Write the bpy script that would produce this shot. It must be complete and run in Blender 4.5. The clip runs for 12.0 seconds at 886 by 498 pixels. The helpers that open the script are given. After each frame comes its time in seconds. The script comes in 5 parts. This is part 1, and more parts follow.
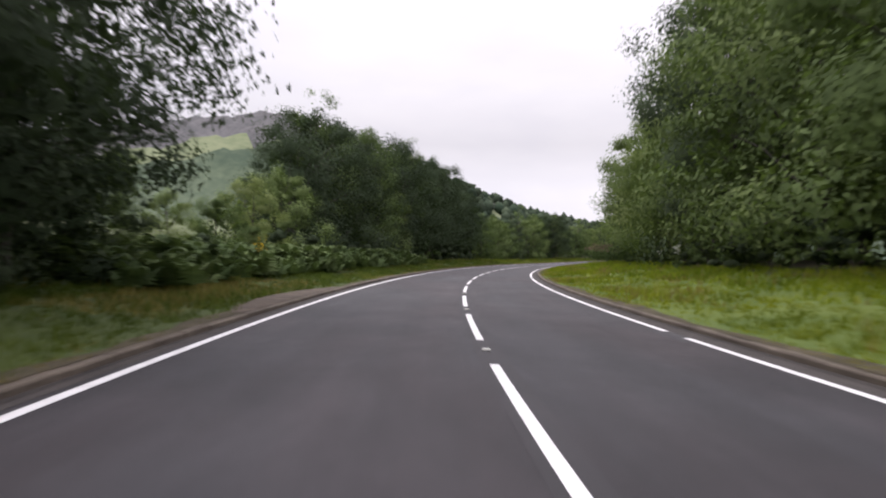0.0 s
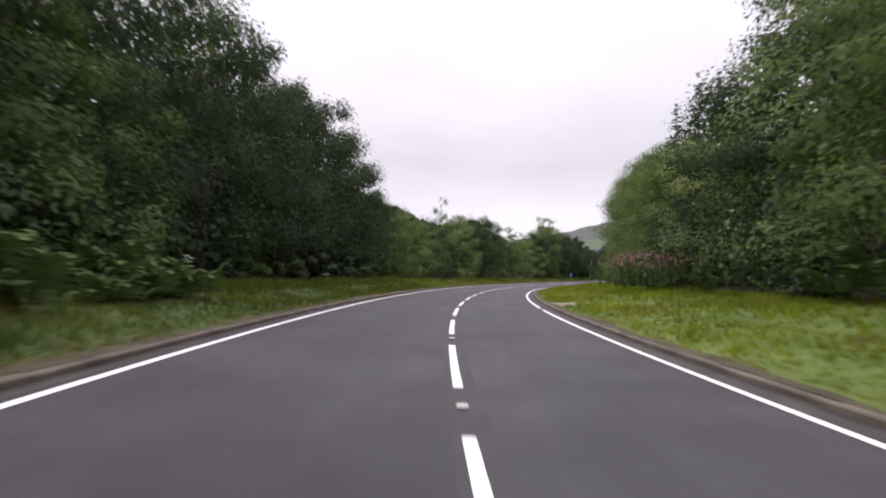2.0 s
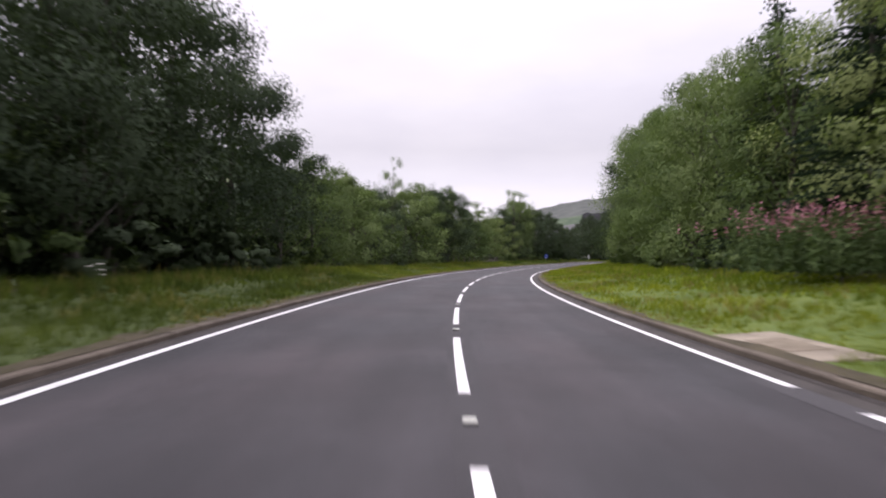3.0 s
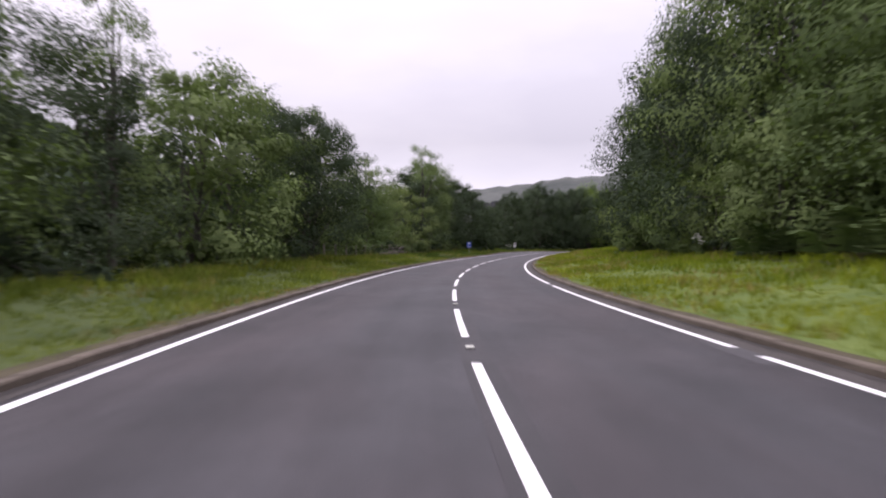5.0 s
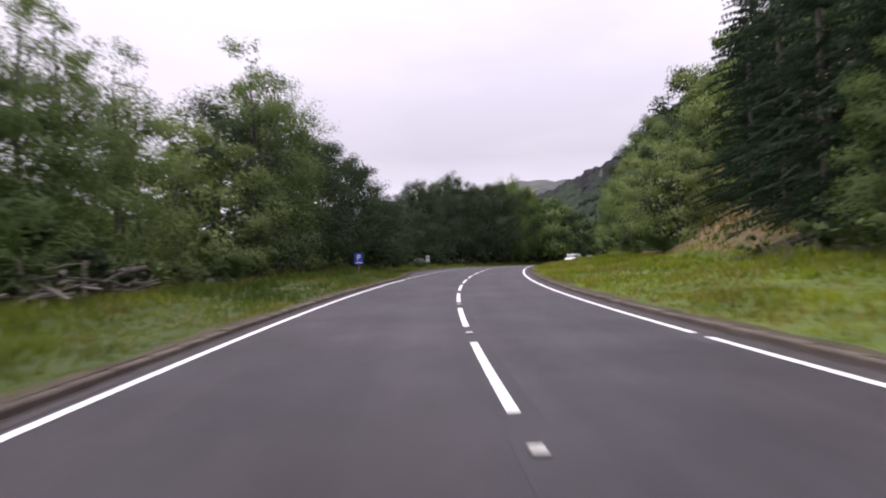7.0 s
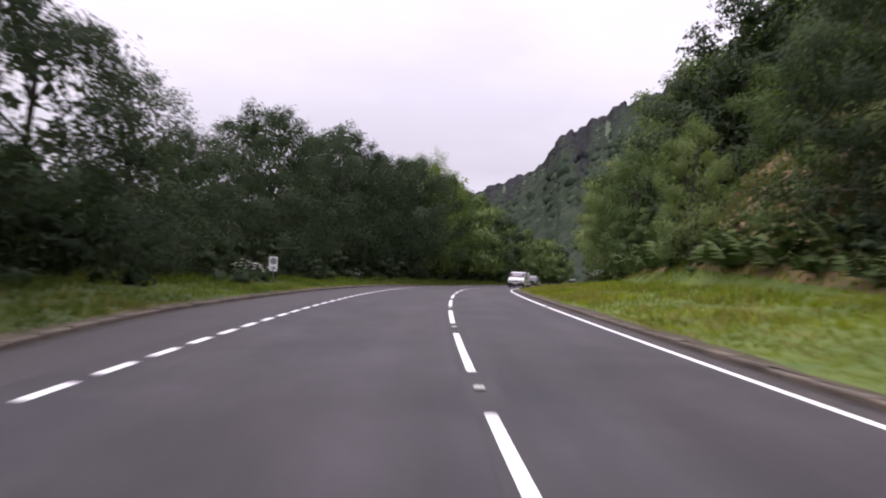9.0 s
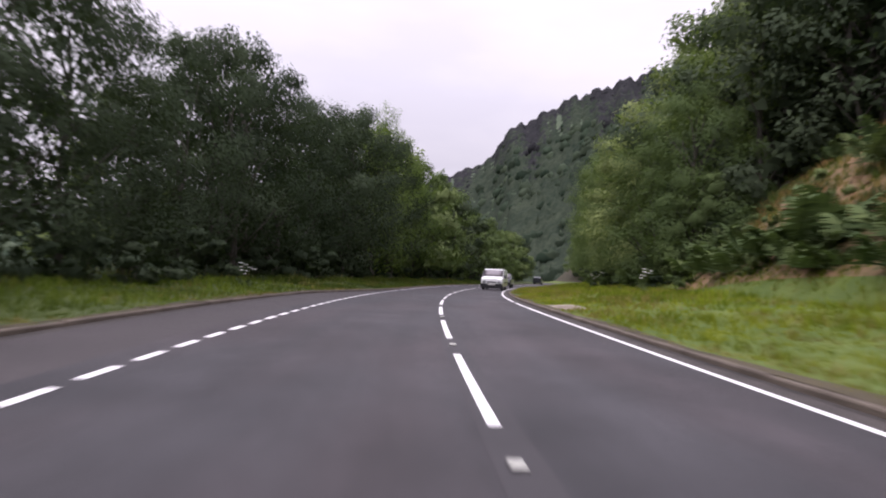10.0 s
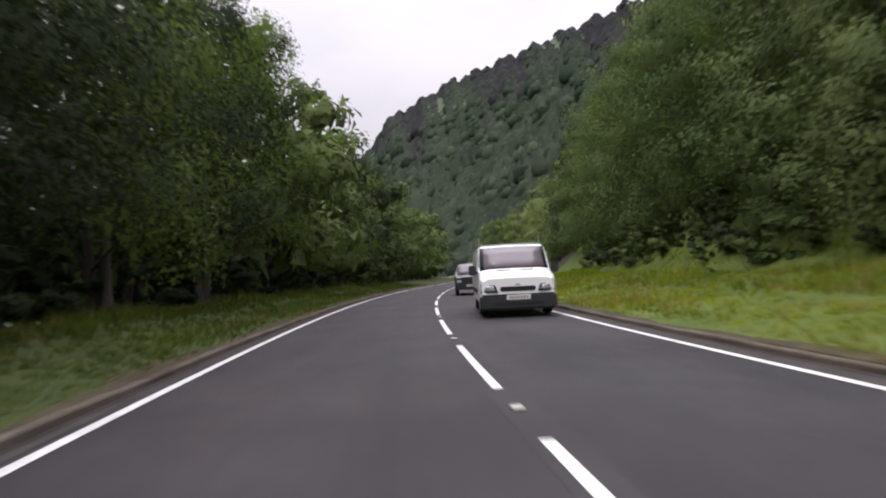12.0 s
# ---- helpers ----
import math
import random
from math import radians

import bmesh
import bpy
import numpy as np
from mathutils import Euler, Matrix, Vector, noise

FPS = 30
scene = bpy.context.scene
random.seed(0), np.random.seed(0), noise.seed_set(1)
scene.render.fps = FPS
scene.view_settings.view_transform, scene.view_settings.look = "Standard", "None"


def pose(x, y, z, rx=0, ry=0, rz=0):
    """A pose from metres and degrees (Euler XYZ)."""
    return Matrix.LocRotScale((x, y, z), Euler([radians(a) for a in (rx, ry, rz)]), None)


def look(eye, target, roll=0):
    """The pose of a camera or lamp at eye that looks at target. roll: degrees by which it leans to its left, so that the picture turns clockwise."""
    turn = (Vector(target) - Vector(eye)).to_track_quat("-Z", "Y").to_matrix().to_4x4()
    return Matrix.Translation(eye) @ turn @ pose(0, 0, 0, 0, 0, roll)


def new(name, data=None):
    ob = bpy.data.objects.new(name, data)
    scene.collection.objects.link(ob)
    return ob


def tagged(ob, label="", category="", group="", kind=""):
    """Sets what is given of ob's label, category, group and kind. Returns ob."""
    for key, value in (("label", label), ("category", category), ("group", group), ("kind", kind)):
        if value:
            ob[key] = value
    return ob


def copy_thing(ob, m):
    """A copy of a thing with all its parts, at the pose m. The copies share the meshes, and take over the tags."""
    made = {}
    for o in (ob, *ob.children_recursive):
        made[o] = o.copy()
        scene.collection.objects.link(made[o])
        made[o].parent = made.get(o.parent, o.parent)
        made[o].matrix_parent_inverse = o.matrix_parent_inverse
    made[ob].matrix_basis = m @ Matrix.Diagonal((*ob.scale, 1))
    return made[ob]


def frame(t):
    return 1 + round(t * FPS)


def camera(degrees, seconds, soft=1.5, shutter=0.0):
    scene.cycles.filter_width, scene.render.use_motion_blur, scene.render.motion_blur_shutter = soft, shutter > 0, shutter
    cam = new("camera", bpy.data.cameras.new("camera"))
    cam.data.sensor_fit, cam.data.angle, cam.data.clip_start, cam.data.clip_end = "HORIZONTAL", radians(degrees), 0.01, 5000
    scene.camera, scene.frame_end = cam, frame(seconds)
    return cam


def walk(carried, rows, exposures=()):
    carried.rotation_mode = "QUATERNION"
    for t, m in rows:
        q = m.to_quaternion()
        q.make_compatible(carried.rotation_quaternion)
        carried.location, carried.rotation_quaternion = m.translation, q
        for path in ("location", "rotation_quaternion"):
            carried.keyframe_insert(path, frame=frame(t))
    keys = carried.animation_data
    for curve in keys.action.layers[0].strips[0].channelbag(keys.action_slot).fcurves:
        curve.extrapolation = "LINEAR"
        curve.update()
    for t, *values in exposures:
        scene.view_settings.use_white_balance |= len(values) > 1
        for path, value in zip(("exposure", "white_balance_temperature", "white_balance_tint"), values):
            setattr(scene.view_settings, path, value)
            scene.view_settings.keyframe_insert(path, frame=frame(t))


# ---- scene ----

# the road's centre line: curvature (per km) and slope (percent) by distance along it
STEP = 1.0
S_AXIS = np.arange(-60.0, 462.0, STEP)
CURVE_S = np.arange(-20.0, 421.0, 20.0)
CURVE = [4.95, 4.95, 4.57, 4.34, 4.10, 3.86, 3.85, 5.05, 4.25, 4.35, 3.76, 3.15, 4.00, 3.67, 4.09,
         3.90, 1.60, -2.40, -3.60, -3.60, -3.20, -3.00, -3.00]
SLOPE_S = np.arange(-20.0, 421.0, 40.0)
SLOPE = [-0.77, -0.42, -0.22, 0.11, 1.16, 1.81, -0.62, -0.20, -0.16, -0.20, -0.22, -0.23]


def road_axis():
    turn = np.cumsum(np.interp(S_AXIS, CURVE_S, CURVE) / 1000) * STEP
    turn -= np.interp(0, S_AXIS, turn)
    x, y = np.cumsum(np.sin(turn)) * STEP, np.cumsum(np.cos(turn)) * STEP
    z = np.cumsum(np.interp(S_AXIS, SLOPE_S, SLOPE) / 100) * STEP
    return turn, x - np.interp(0, S_AXIS, x), y - np.interp(0, S_AXIS, y), z - np.interp(0, S_AXIS, z)


TURN, AX, AY, AZ = road_axis()


def rp(s, o, h=0.0):
    """World points at s along the road, o to the right of its centre line and h above it."""
    s, o = np.broadcast_arrays(np.asarray(s, float), np.asarray(o, float))
    a = np.interp(s, S_AXIS, TURN)
    return np.stack([np.interp(s, S_AXIS, AX) + o * np.cos(a), np.interp(s, S_AXIS, AY) - o * np.sin(a),
                     np.interp(s, S_AXIS, AZ) + h], -1)


def heading(s):
    """Degrees by which the road has turned to the right at s."""
    return math.degrees(float(np.interp(s, S_AXIS, TURN)))


# ---- camera: seconds, distance along the road, offset from its centre line, yaw to the right of it, pitch, roll
EYE = 1.169
DRIVE = [
    (0.0, -2.84, -0.85, 3.33, 0.39, 1.02), (0.5, 6.83, -0.75, 1.81, -1.04, -0.02), (1.0, 16.33, -0.64, 1.07, -1.92, 0.15),
    (1.5, 25.75, -0.58, 2.25, 0.86, -0.12), (2.0, 35.40, -0.37, 2.28, 2.21, 2.27), (2.5, 44.96, -0.25, 1.39, 1.70, 2.33),
    (3.0, 54.46, -0.29, 1.63, 0.92, 0.85), (3.5, 64.10, -0.37, 1.90, 0.75, 0.60), (4.0, 73.80, -0.45, 2.25, 0.58, 0.35),
    (4.5, 83.60, -0.53, 2.60, 0.40, 0.10), (5.0, 93.51, -0.59, 2.99, 0.22, -0.08), (5.5, 103.53, -0.62, 3.45, -0.71, -0.80),
    (6.0, 113.39, -0.55, 3.48, 1.27, -0.95), (6.5, 123.17, -0.60, 2.87, 2.31, -0.41), (7.0, 133.26, -0.71, 3.35, 1.57, -1.83),
    (7.5, 143.20, -0.70, 3.30, 1.85, -0.90), (8.0, 153.10, -0.69, 3.25, 2.10, 0.10), (8.5, 163.00, -0.68, 3.25, 2.35, 1.10),
    (9.0, 172.96, -0.66, 3.29, 2.56, 2.07), (9.5, 183.06, -0.72, 4.21, 2.06, -1.57), (10.0, 193.25, -0.74, 4.06, 2.26, 2.60),
    (10.5, 203.40, -0.69, 3.32, 2.06, 1.22), (11.0, 213.42, -0.87, 4.23, 1.73, -0.63), (11.5, 223.59, -0.97, 5.55, 1.90, -0.40),
    (12.0, 233.72, -1.07, 6.11, 2.12, -2.85)]
cam = camera(70.3, 12.0, soft=2.0, shutter=0.3)


def eye_pose(s, o, yaw, pitch, roll):
    eye = Vector(rp(s, o, EYE))
    a, b = radians(heading(s) + yaw), radians(pitch)
    return look(eye, eye + Vector((math.sin(a) * math.cos(b), math.cos(a) * math.cos(b), math.sin(b))), roll)


walk(cam, [(t, eye_pose(*row)) for t, *row in DRIVE],
     exposures=[(0.0, 0.03, 6500, 7), (2.5, 0.03, 6440, 10), (5.0, 0.0, 6330, 15), (10.0, 0.0, 6330, 15), (12.0, -0.03, 6500, 7)])

# ---- light: a bright overcast sky and a broad weak sun behind it
SUN_UP, SUN_ROUND = 50.0, 285.0   # elevation, bearing clockwise from +y
world = bpy.data.worlds.new("overcast")
scene.world = world
world.use_nodes = True
wn, wl = world.node_tree.nodes, world.node_tree.links
wn.clear()


def wnode(kind, **values):
    n = wn.new(kind)
    for key, v in values.items():
        n.inputs[key].default_value = v
    return n


sky = wn.new("ShaderNodeTexSky")
sky.sky_type, sky.sun_disc = "NISHITA", False
sky.sun_elevation, sky.sun_rotation = radians(SUN_UP), radians(SUN_ROUND)
sky_bg = wnode("ShaderNodeBackground", Strength=0.06)
wl.new(sky.outputs[0], sky_bg.inputs["Color"])
coord = wn.new("ShaderNodeTexCoord")
apart_xyz = wn.new("ShaderNodeSeparateXYZ")
wl.new(coord.outputs["Generated"], apart_xyz.inputs[0])
flat = wn.new("ShaderNodeMapping")
flat.inputs["Scale"].default_value = (1.0, 1.0, 3.0)
wl.new(coord.outputs["Generated"], flat.inputs["Vector"])
puffs = wnode("ShaderNodeTexNoise", Scale=2.3, Detail=5.0, Roughness=0.5)
wl.new(flat.outputs[0], puffs.inputs["Vector"])
cover = wn.new("ShaderNodeValToRGB")
cover.color_ramp.elements[0].position, cover.color_ramp.elements[0].color = 0.34, (0.85, 0.83, 0.89, 1)
cover.color_ramp.elements[1].position, cover.color_ramp.elements[1].color = 0.66, (1.0, 0.97, 1.0, 1)
wl.new(puffs.outputs["Fac"], cover.inputs[0])
rise = wn.new("ShaderNodeValToRGB")
for i, (p, v) in enumerate(((0.0, 0.88), (0.10, 0.88), (0.17, 0.72), (0.30, 0.90), (0.45, 1.05), (0.70, 2.0), (1.0, 3.1))):
    e = rise.color_ramp.elements[i] if i < 2 else rise.color_ramp.elements.new(p)
    e.position, e.color = p, (v / 4 * 0.985, v / 4 * 0.945, v / 4, 1)
wl.new(apart_xyz.outputs["Z"], rise.inputs[0])
times = wn.new("ShaderNodeMix")
times.data_type, times.blend_type = "RGBA", "MULTIPLY"
times.inputs["Factor"].default_value = 1.0
wl.new(cover.outputs[0], times.inputs["A"])
wl.new(rise.outputs[0], times.inputs["B"])
cloud_bg = wnode("ShaderNodeBackground", Strength=5.2)
wl.new(times.outputs["Result"], cloud_bg.inputs["Color"])
both = wnode("ShaderNodeMixShader", Fac=0.92)
wl.new(sky_bg.outputs[0], both.inputs[1])
wl.new(cloud_bg.outputs[0], both.inputs[2])
wl.new(both.outputs[0], wn.new("ShaderNodeOutputWorld").inputs["Surface"])

sun_data = bpy.data.lights.new("sun", "SUN")
sun_data.energy, sun_data.angle, sun_data.color = 1.1, radians(30), (1.0, 0.96, 0.9)
sun = new("sun", sun_data)
SUN_WAY = Vector((math.sin(radians(SUN_ROUND)) * math.cos(radians(SUN_UP)), math.cos(radians(SUN_ROUND)) * math.cos(radians(SUN_UP)), math.sin(radians(SUN_UP))))
sun.matrix_basis = look(SUN_WAY * 50, Vector((0, 0, 0)))

# ---- materials
def material(name, low, high, scale=3.0, rough=0.8, bump=0.0, bump_scale=60.0, fine=0.35, spread=(0.35, 0.65), stretch=(1, 1, 1), metal=0.0, detail=6.0):
    """Two tones mixed by a coarse and a fine noise in metres, with fine relief."""
    m = bpy.data.materials.new(name)
    m.use_nodes = True
    n, l = m.node_tree.nodes, m.node_tree.links
    b = n["Principled BSDF"]
    b.inputs["Roughness"].default_value, b.inputs["Metallic"].default_value = rough, metal
    b.inputs["Specular IOR Level"].default_value = 0.35
    geo, mp = n.new("ShaderNodeNewGeometry"), n.new("ShaderNodeMapping")
    mp.inputs["Scale"].default_value = stretch
    l.new(geo.outputs["Position"], mp.inputs["Vector"])
    coarse, grain = n.new("ShaderNodeTexNoise"), n.new("ShaderNodeTexNoise")
    coarse.inputs["Scale"].default_value, coarse.inputs["Detail"].default_value = scale, detail
    grain.inputs["Scale"].default_value, grain.inputs["Detail"].default_value = bump_scale, 3.0
    for t in (coarse, grain):
        l.new(mp.outputs[0], t.inputs["Vector"])
    mix = n.new("ShaderNodeMix")
    mix.inputs["Factor"].default_value = fine
    l.new(coarse.outputs["Fac"], mix.inputs["A"])
    l.new(grain.outputs["Fac"], mix.inputs["B"])
    ramp = n.new("ShaderNodeValToRGB")
    for e, p, c in zip(ramp.color_ramp.elements, spread, (low, high)):
        e.position, e.color = p, (*c, 1)
    l.new(mix.outputs["Result"], ramp.inputs[0])
    l.new(ramp.outputs[0], b.inputs["Base Color"])
    if bump:
        bp = n.new("ShaderNodeBump")
        bp.inputs["Strength"].default_value, bp.inputs["Distance"].default_value = bump, 0.02
        l.new(grain.outputs["Fac"], bp.inputs["Height"])
        l.new(bp.outputs[0], b.inputs["Normal"])
    return m


def plain(name, colour, rough=0.5, metal=0.0, coat=0.0, speck=0.08):
    """A painted or moulded surface with a faint soiling."""
    low = tuple(c * (1 - speck) for c in colour)
    m = material(name, low, colour, scale=5.0, rough=rough, bump_scale=40.0, metal=metal)
    m.node_tree.nodes["Principled BSDF"].inputs["Coat Weight"].default_value = coat
    return m


def leaf_material(name, dark, light, through_colour, gloss=0.75, vary=0.32, thin=0.2, patch=0.9, patches=0.22, tint=(1.0, 1.0, 1.0)):
    """Leaves: tone by leaf and by tree, partly letting light through."""
    m = bpy.data.materials.new(name)
    m.use_nodes = True
    n, l = m.node_tree.nodes, m.node_tree.links
    b, out = n["Principled BSDF"], n["Material Output"]
    b.inputs["Roughness"].default_value = gloss
    b.inputs["Specular IOR Level"].default_value = 0.06
    geo, info = n.new("ShaderNodeNewGeometry"), n.new("ShaderNodeObjectInfo")
    ramp = n.new("ShaderNodeValToRGB")
    ramp.color_ramp.elements[0].color, ramp.color_ramp.elements[1].color = (*dark, 1), (*light, 1)
    l.new(geo.outputs["Random Per Island"], ramp.inputs[0])
    hsv = n.new("ShaderNodeHueSaturation")
    val, hue = n.new("ShaderNodeMapRange"), n.new("ShaderNodeMapRange")
    val.inputs["To Min"].default_value, val.inputs["To Max"].default_value = 1 - vary, 1 + vary
    hue.inputs["To Min"].default_value, hue.inputs["To Max"].default_value = 0.512, 0.484
    l.new(info.outputs["Random"], val.inputs["Value"])
    l.new(info.outputs["Random"], hue.inputs["Value"])
    l.new(val.outputs[0], hsv.inputs["Value"])
    l.new(hue.outputs[0], hsv.inputs["Hue"])
    l.new(ramp.outputs[0], hsv.inputs["Color"])
    pos, clumps = n.new("ShaderNodeNewGeometry"), n.new("ShaderNodeTexNoise")
    clumps.inputs["Scale"].default_value, clumps.inputs["Detail"].default_value = patch, 3.0
    l.new(pos.outputs["Position"], clumps.inputs["Vector"])
    tone = n.new("ShaderNodeValToRGB")
    for e, p, c in zip(tone.color_ramp.elements, (0.36, 0.64), (tuple((1 - patches) * v for v in (1, 1, 1)), tuple((1 + patches) * v for v in tint))):
        e.position, e.color = p, (*(v / 2 for v in c), 1)
    l.new(clumps.outputs["Fac"], tone.inputs[0])
    mul = n.new("ShaderNodeMix")
    mul.data_type, mul.blend_type = "RGBA", "MULTIPLY"
    mul.inputs["Factor"].default_value = 1.0
    l.new(hsv.outputs[0], mul.inputs["A"])
    l.new(tone.outputs[0], mul.inputs["B"])
    twice = n.new("ShaderNodeVectorMath")
    twice.operation = "SCALE"
    twice.inputs["Scale"].default_value = 2.0
    l.new(mul.outputs["Result"], twice.inputs[0])
    l.new(twice.outputs[0], b.inputs["Base Color"])
    tr, mix = n.new("ShaderNodeBsdfTranslucent"), n.new("ShaderNodeMixShader")
    tr.inputs["Color"].default_value = (*through_colour, 1)
    mix.inputs["Fac"].default_value = thin
    l.new(b.outputs[0], mix.inputs[1])
    l.new(tr.outputs[0], mix.inputs[2])
    l.new(mix.outputs[0], out.inputs["Surface"])
    return m


ASPHALT = material("asphalt", (0.0284, 0.0263, 0.0284), (0.0502, 0.0460, 0.0493), scale=0.45, rough=0.72, bump=0.5, bump_scale=90, fine=0.45, spread=(0.38, 0.62))


def streaked(m):
    """Wheel tracks and stains that run along the road."""
    n, l = m.node_tree.nodes, m.node_tree.links
    b = n["Principled BSDF"]
    plain_colour = b.inputs["Base Color"].links[0].from_socket
    uv = n.new("ShaderNodeUVMap")
    uv.uv_map = "along"
    total = None
    for stretch, lows, highs in (((1.5, 0.02, 1), 0.84, 1.10), ((0.55, 0.22, 1), 0.84, 1.12), ((1.7, 0.8, 1), 0.92, 1.08), ((7.0, 2.6, 1), 0.94, 1.06)):
        mp, noise, ramp = n.new("ShaderNodeMapping"), n.new("ShaderNodeTexNoise"), n.new("ShaderNodeMapRange")
        mp.inputs["Scale"].default_value = stretch
        noise.inputs["Scale"].default_value, noise.inputs["Detail"].default_value = 1.0, 4.0
        ramp.inputs["From Min"].default_value, ramp.inputs["From Max"].default_value = 0.35, 0.65
        ramp.inputs["To Min"].default_value, ramp.inputs["To Max"].default_value = lows, highs
        l.new(uv.outputs[0], mp.inputs["Vector"])
        l.new(mp.outputs[0], noise.inputs["Vector"])
        l.new(noise.outputs["Fac"], ramp.inputs["Value"])
        if total is None:
            total = ramp.outputs[0]
        else:
            mul = n.new("ShaderNodeMath")
            mul.operation = "MULTIPLY"
            l.new(total, mul.inputs[0])
            l.new(ramp.outputs[0], mul.inputs[1])
            total = mul.outputs[0]
    scaled = n.new("ShaderNodeVectorMath")
    scaled.operation = "SCALE"
    l.new(plain_colour, scaled.inputs[0])
    l.new(total, scaled.inputs["Scale"])
    mp, noise, tint, mix = n.new("ShaderNodeMapping"), n.new("ShaderNodeTexNoise"), n.new("ShaderNodeValToRGB"), n.new("ShaderNodeVectorMath")
    mp.inputs["Scale"].default_value, mp.inputs["Location"].default_value = (0.45, 0.12, 1), (3.7, 1.9, 0)
    noise.inputs["Scale"].default_value, noise.inputs["Detail"].default_value = 1.0, 5.0
    tint.color_ramp.elements[0].position, tint.color_ramp.elements[1].position = 0.40, 0.62
    tint.color_ramp.elements[0].color, tint.color_ramp.elements[1].color = (0.97, 1.0, 1.03, 1), (1.05, 0.96, 0.97, 1)
    mix.operation = "MULTIPLY"
    l.new(uv.outputs[0], mp.inputs["Vector"])
    l.new(mp.outputs[0], noise.inputs["Vector"])
    l.new(noise.outputs["Fac"], tint.inputs["Fac"])
    l.new(scaled.outputs[0], mix.inputs[0])
    l.new(tint.outputs[0], mix.inputs[1])
    l.new(mix.outputs[0], b.inputs["Base Color"])


streaked(ASPHALT)
PATCH = material("asphalt_patch", (0.048, 0.045, 0.048), (0.068, 0.064, 0.068), scale=1.5, rough=0.8, bump=0.6, bump_scale=70, fine=0.5)
LAY_BY = material("lay_by_asphalt", (0.0410, 0.0355, 0.0364), (0.0580, 0.0500, 0.0515), scale=0.7, rough=0.75, bump=0.6, bump_scale=70, fine=0.5)
SILT = material("kerb_silt", (0.018, 0.015, 0.014), (0.048, 0.040, 0.036), scale=1.6, rough=0.9, bump=0.6, bump_scale=45, fine=0.4)
GUTTER = material("gutter_dirt", (0.038, 0.033, 0.031), (0.070, 0.061, 0.056), scale=1.6, rough=0.9, bump=0.6, bump_scale=45, fine=0.4)
PAINT = material("road_paint", (0.40, 0.38, 0.37), (0.78, 0.76, 0.76), scale=5.0, rough=0.65, bump=0.3, bump_scale=60, fine=0.5, spread=(0.30, 0.52))
KERB = material("kerb_concrete", (0.058, 0.046, 0.036), (0.150, 0.122, 0.096), scale=1.1, rough=0.88, bump=0.6, bump_scale=30, fine=0.4)
CONCRETE = material("pad_concrete", (0.15, 0.125, 0.09), (0.34, 0.29, 0.23), scale=1.6, rough=0.9, bump=0.5, bump_scale=30, fine=0.4)
RUST = material("rusty_cover", (0.13, 0.105, 0.075), (0.23, 0.19, 0.14), scale=3.0, rough=0.85, bump=0.5, bump_scale=35)
LITTER = material("woodland_floor", (0.020, 0.017, 0.010), (0.060, 0.052, 0.028), scale=0.9, rough=0.95, bump=0.8, bump_scale=12, fine=0.45)
SEAM = material("sealed_joint", (0.0261, 0.0243, 0.0261), (0.0495, 0.0450, 0.0486), scale=0.8, rough=0.75, bump=0.4, bump_scale=80, fine=0.5)
# farthest hills: grey-blue distance haze is put into the land colour
HAZY_LAND = material("hazy_far_land", (0.060, 0.066, 0.062), (0.115, 0.120, 0.112), scale=0.006, rough=0.95, bump_scale=0.05, fine=0.4)
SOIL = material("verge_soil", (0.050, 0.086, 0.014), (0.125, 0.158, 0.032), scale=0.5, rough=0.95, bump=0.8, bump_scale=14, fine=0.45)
# verge soil again for the left side, with tree shade put into its colour
SHADE_SOIL = material("shade_toned_soil", (0.0290, 0.0478, 0.0103), (0.0678, 0.0874, 0.0207), scale=0.6, rough=0.95, bump=0.8, bump_scale=14, fine=0.45)
EARTH = material("bare_earth", (0.0340, 0.0289, 0.0153), (0.0892, 0.0723, 0.0425), scale=1.2, rough=0.95, bump=0.8, bump_scale=20, fine=0.45)
MUD = material("trodden_earth", (0.045, 0.036, 0.028), (0.120, 0.092, 0.070), scale=1.4, rough=0.95, bump=0.8, bump_scale=18, fine=0.45)
BANK = material("rocky_bank", (0.085, 0.080, 0.030), (0.24, 0.145, 0.080), scale=0.30, rough=0.95, bump=1.0, bump_scale=3.0, fine=0.45, spread=(0.42, 0.62))
# heather, hill land and pasture, lightened and greyed by haze put into the colours
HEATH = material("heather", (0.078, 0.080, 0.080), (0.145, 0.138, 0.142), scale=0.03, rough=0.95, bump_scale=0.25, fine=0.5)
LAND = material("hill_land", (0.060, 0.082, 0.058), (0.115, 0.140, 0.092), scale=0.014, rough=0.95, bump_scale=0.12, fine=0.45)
PASTURE = material("hill_pasture", (0.120, 0.145, 0.085), (0.195, 0.215, 0.130), scale=0.02, rough=0.95, bump_scale=0.15, fine=0.4)
BARK = material("bark", (0.035, 0.030, 0.025), (0.11, 0.10, 0.085), scale=3.0, rough=0.95, bump=0.8, bump_scale=25, stretch=(1, 1, 0.25))
CUT_WOOD = material("cut_wood", (0.30, 0.24, 0.17), (0.48, 0.40, 0.30), scale=6.0, rough=0.85, bump=0.3, bump_scale=40)
TIMBER = material("weathered_timber", (0.12, 0.105, 0.085), (0.26, 0.24, 0.20), scale=4.0, rough=0.9, bump=0.5, bump_scale=30, stretch=(1, 1, 0.2))
ROCK = material("rock", (0.10, 0.068, 0.040), (0.27, 0.180, 0.100), scale=1.2, rough=0.92, bump=1.0, bump_scale=9, fine=0.4)
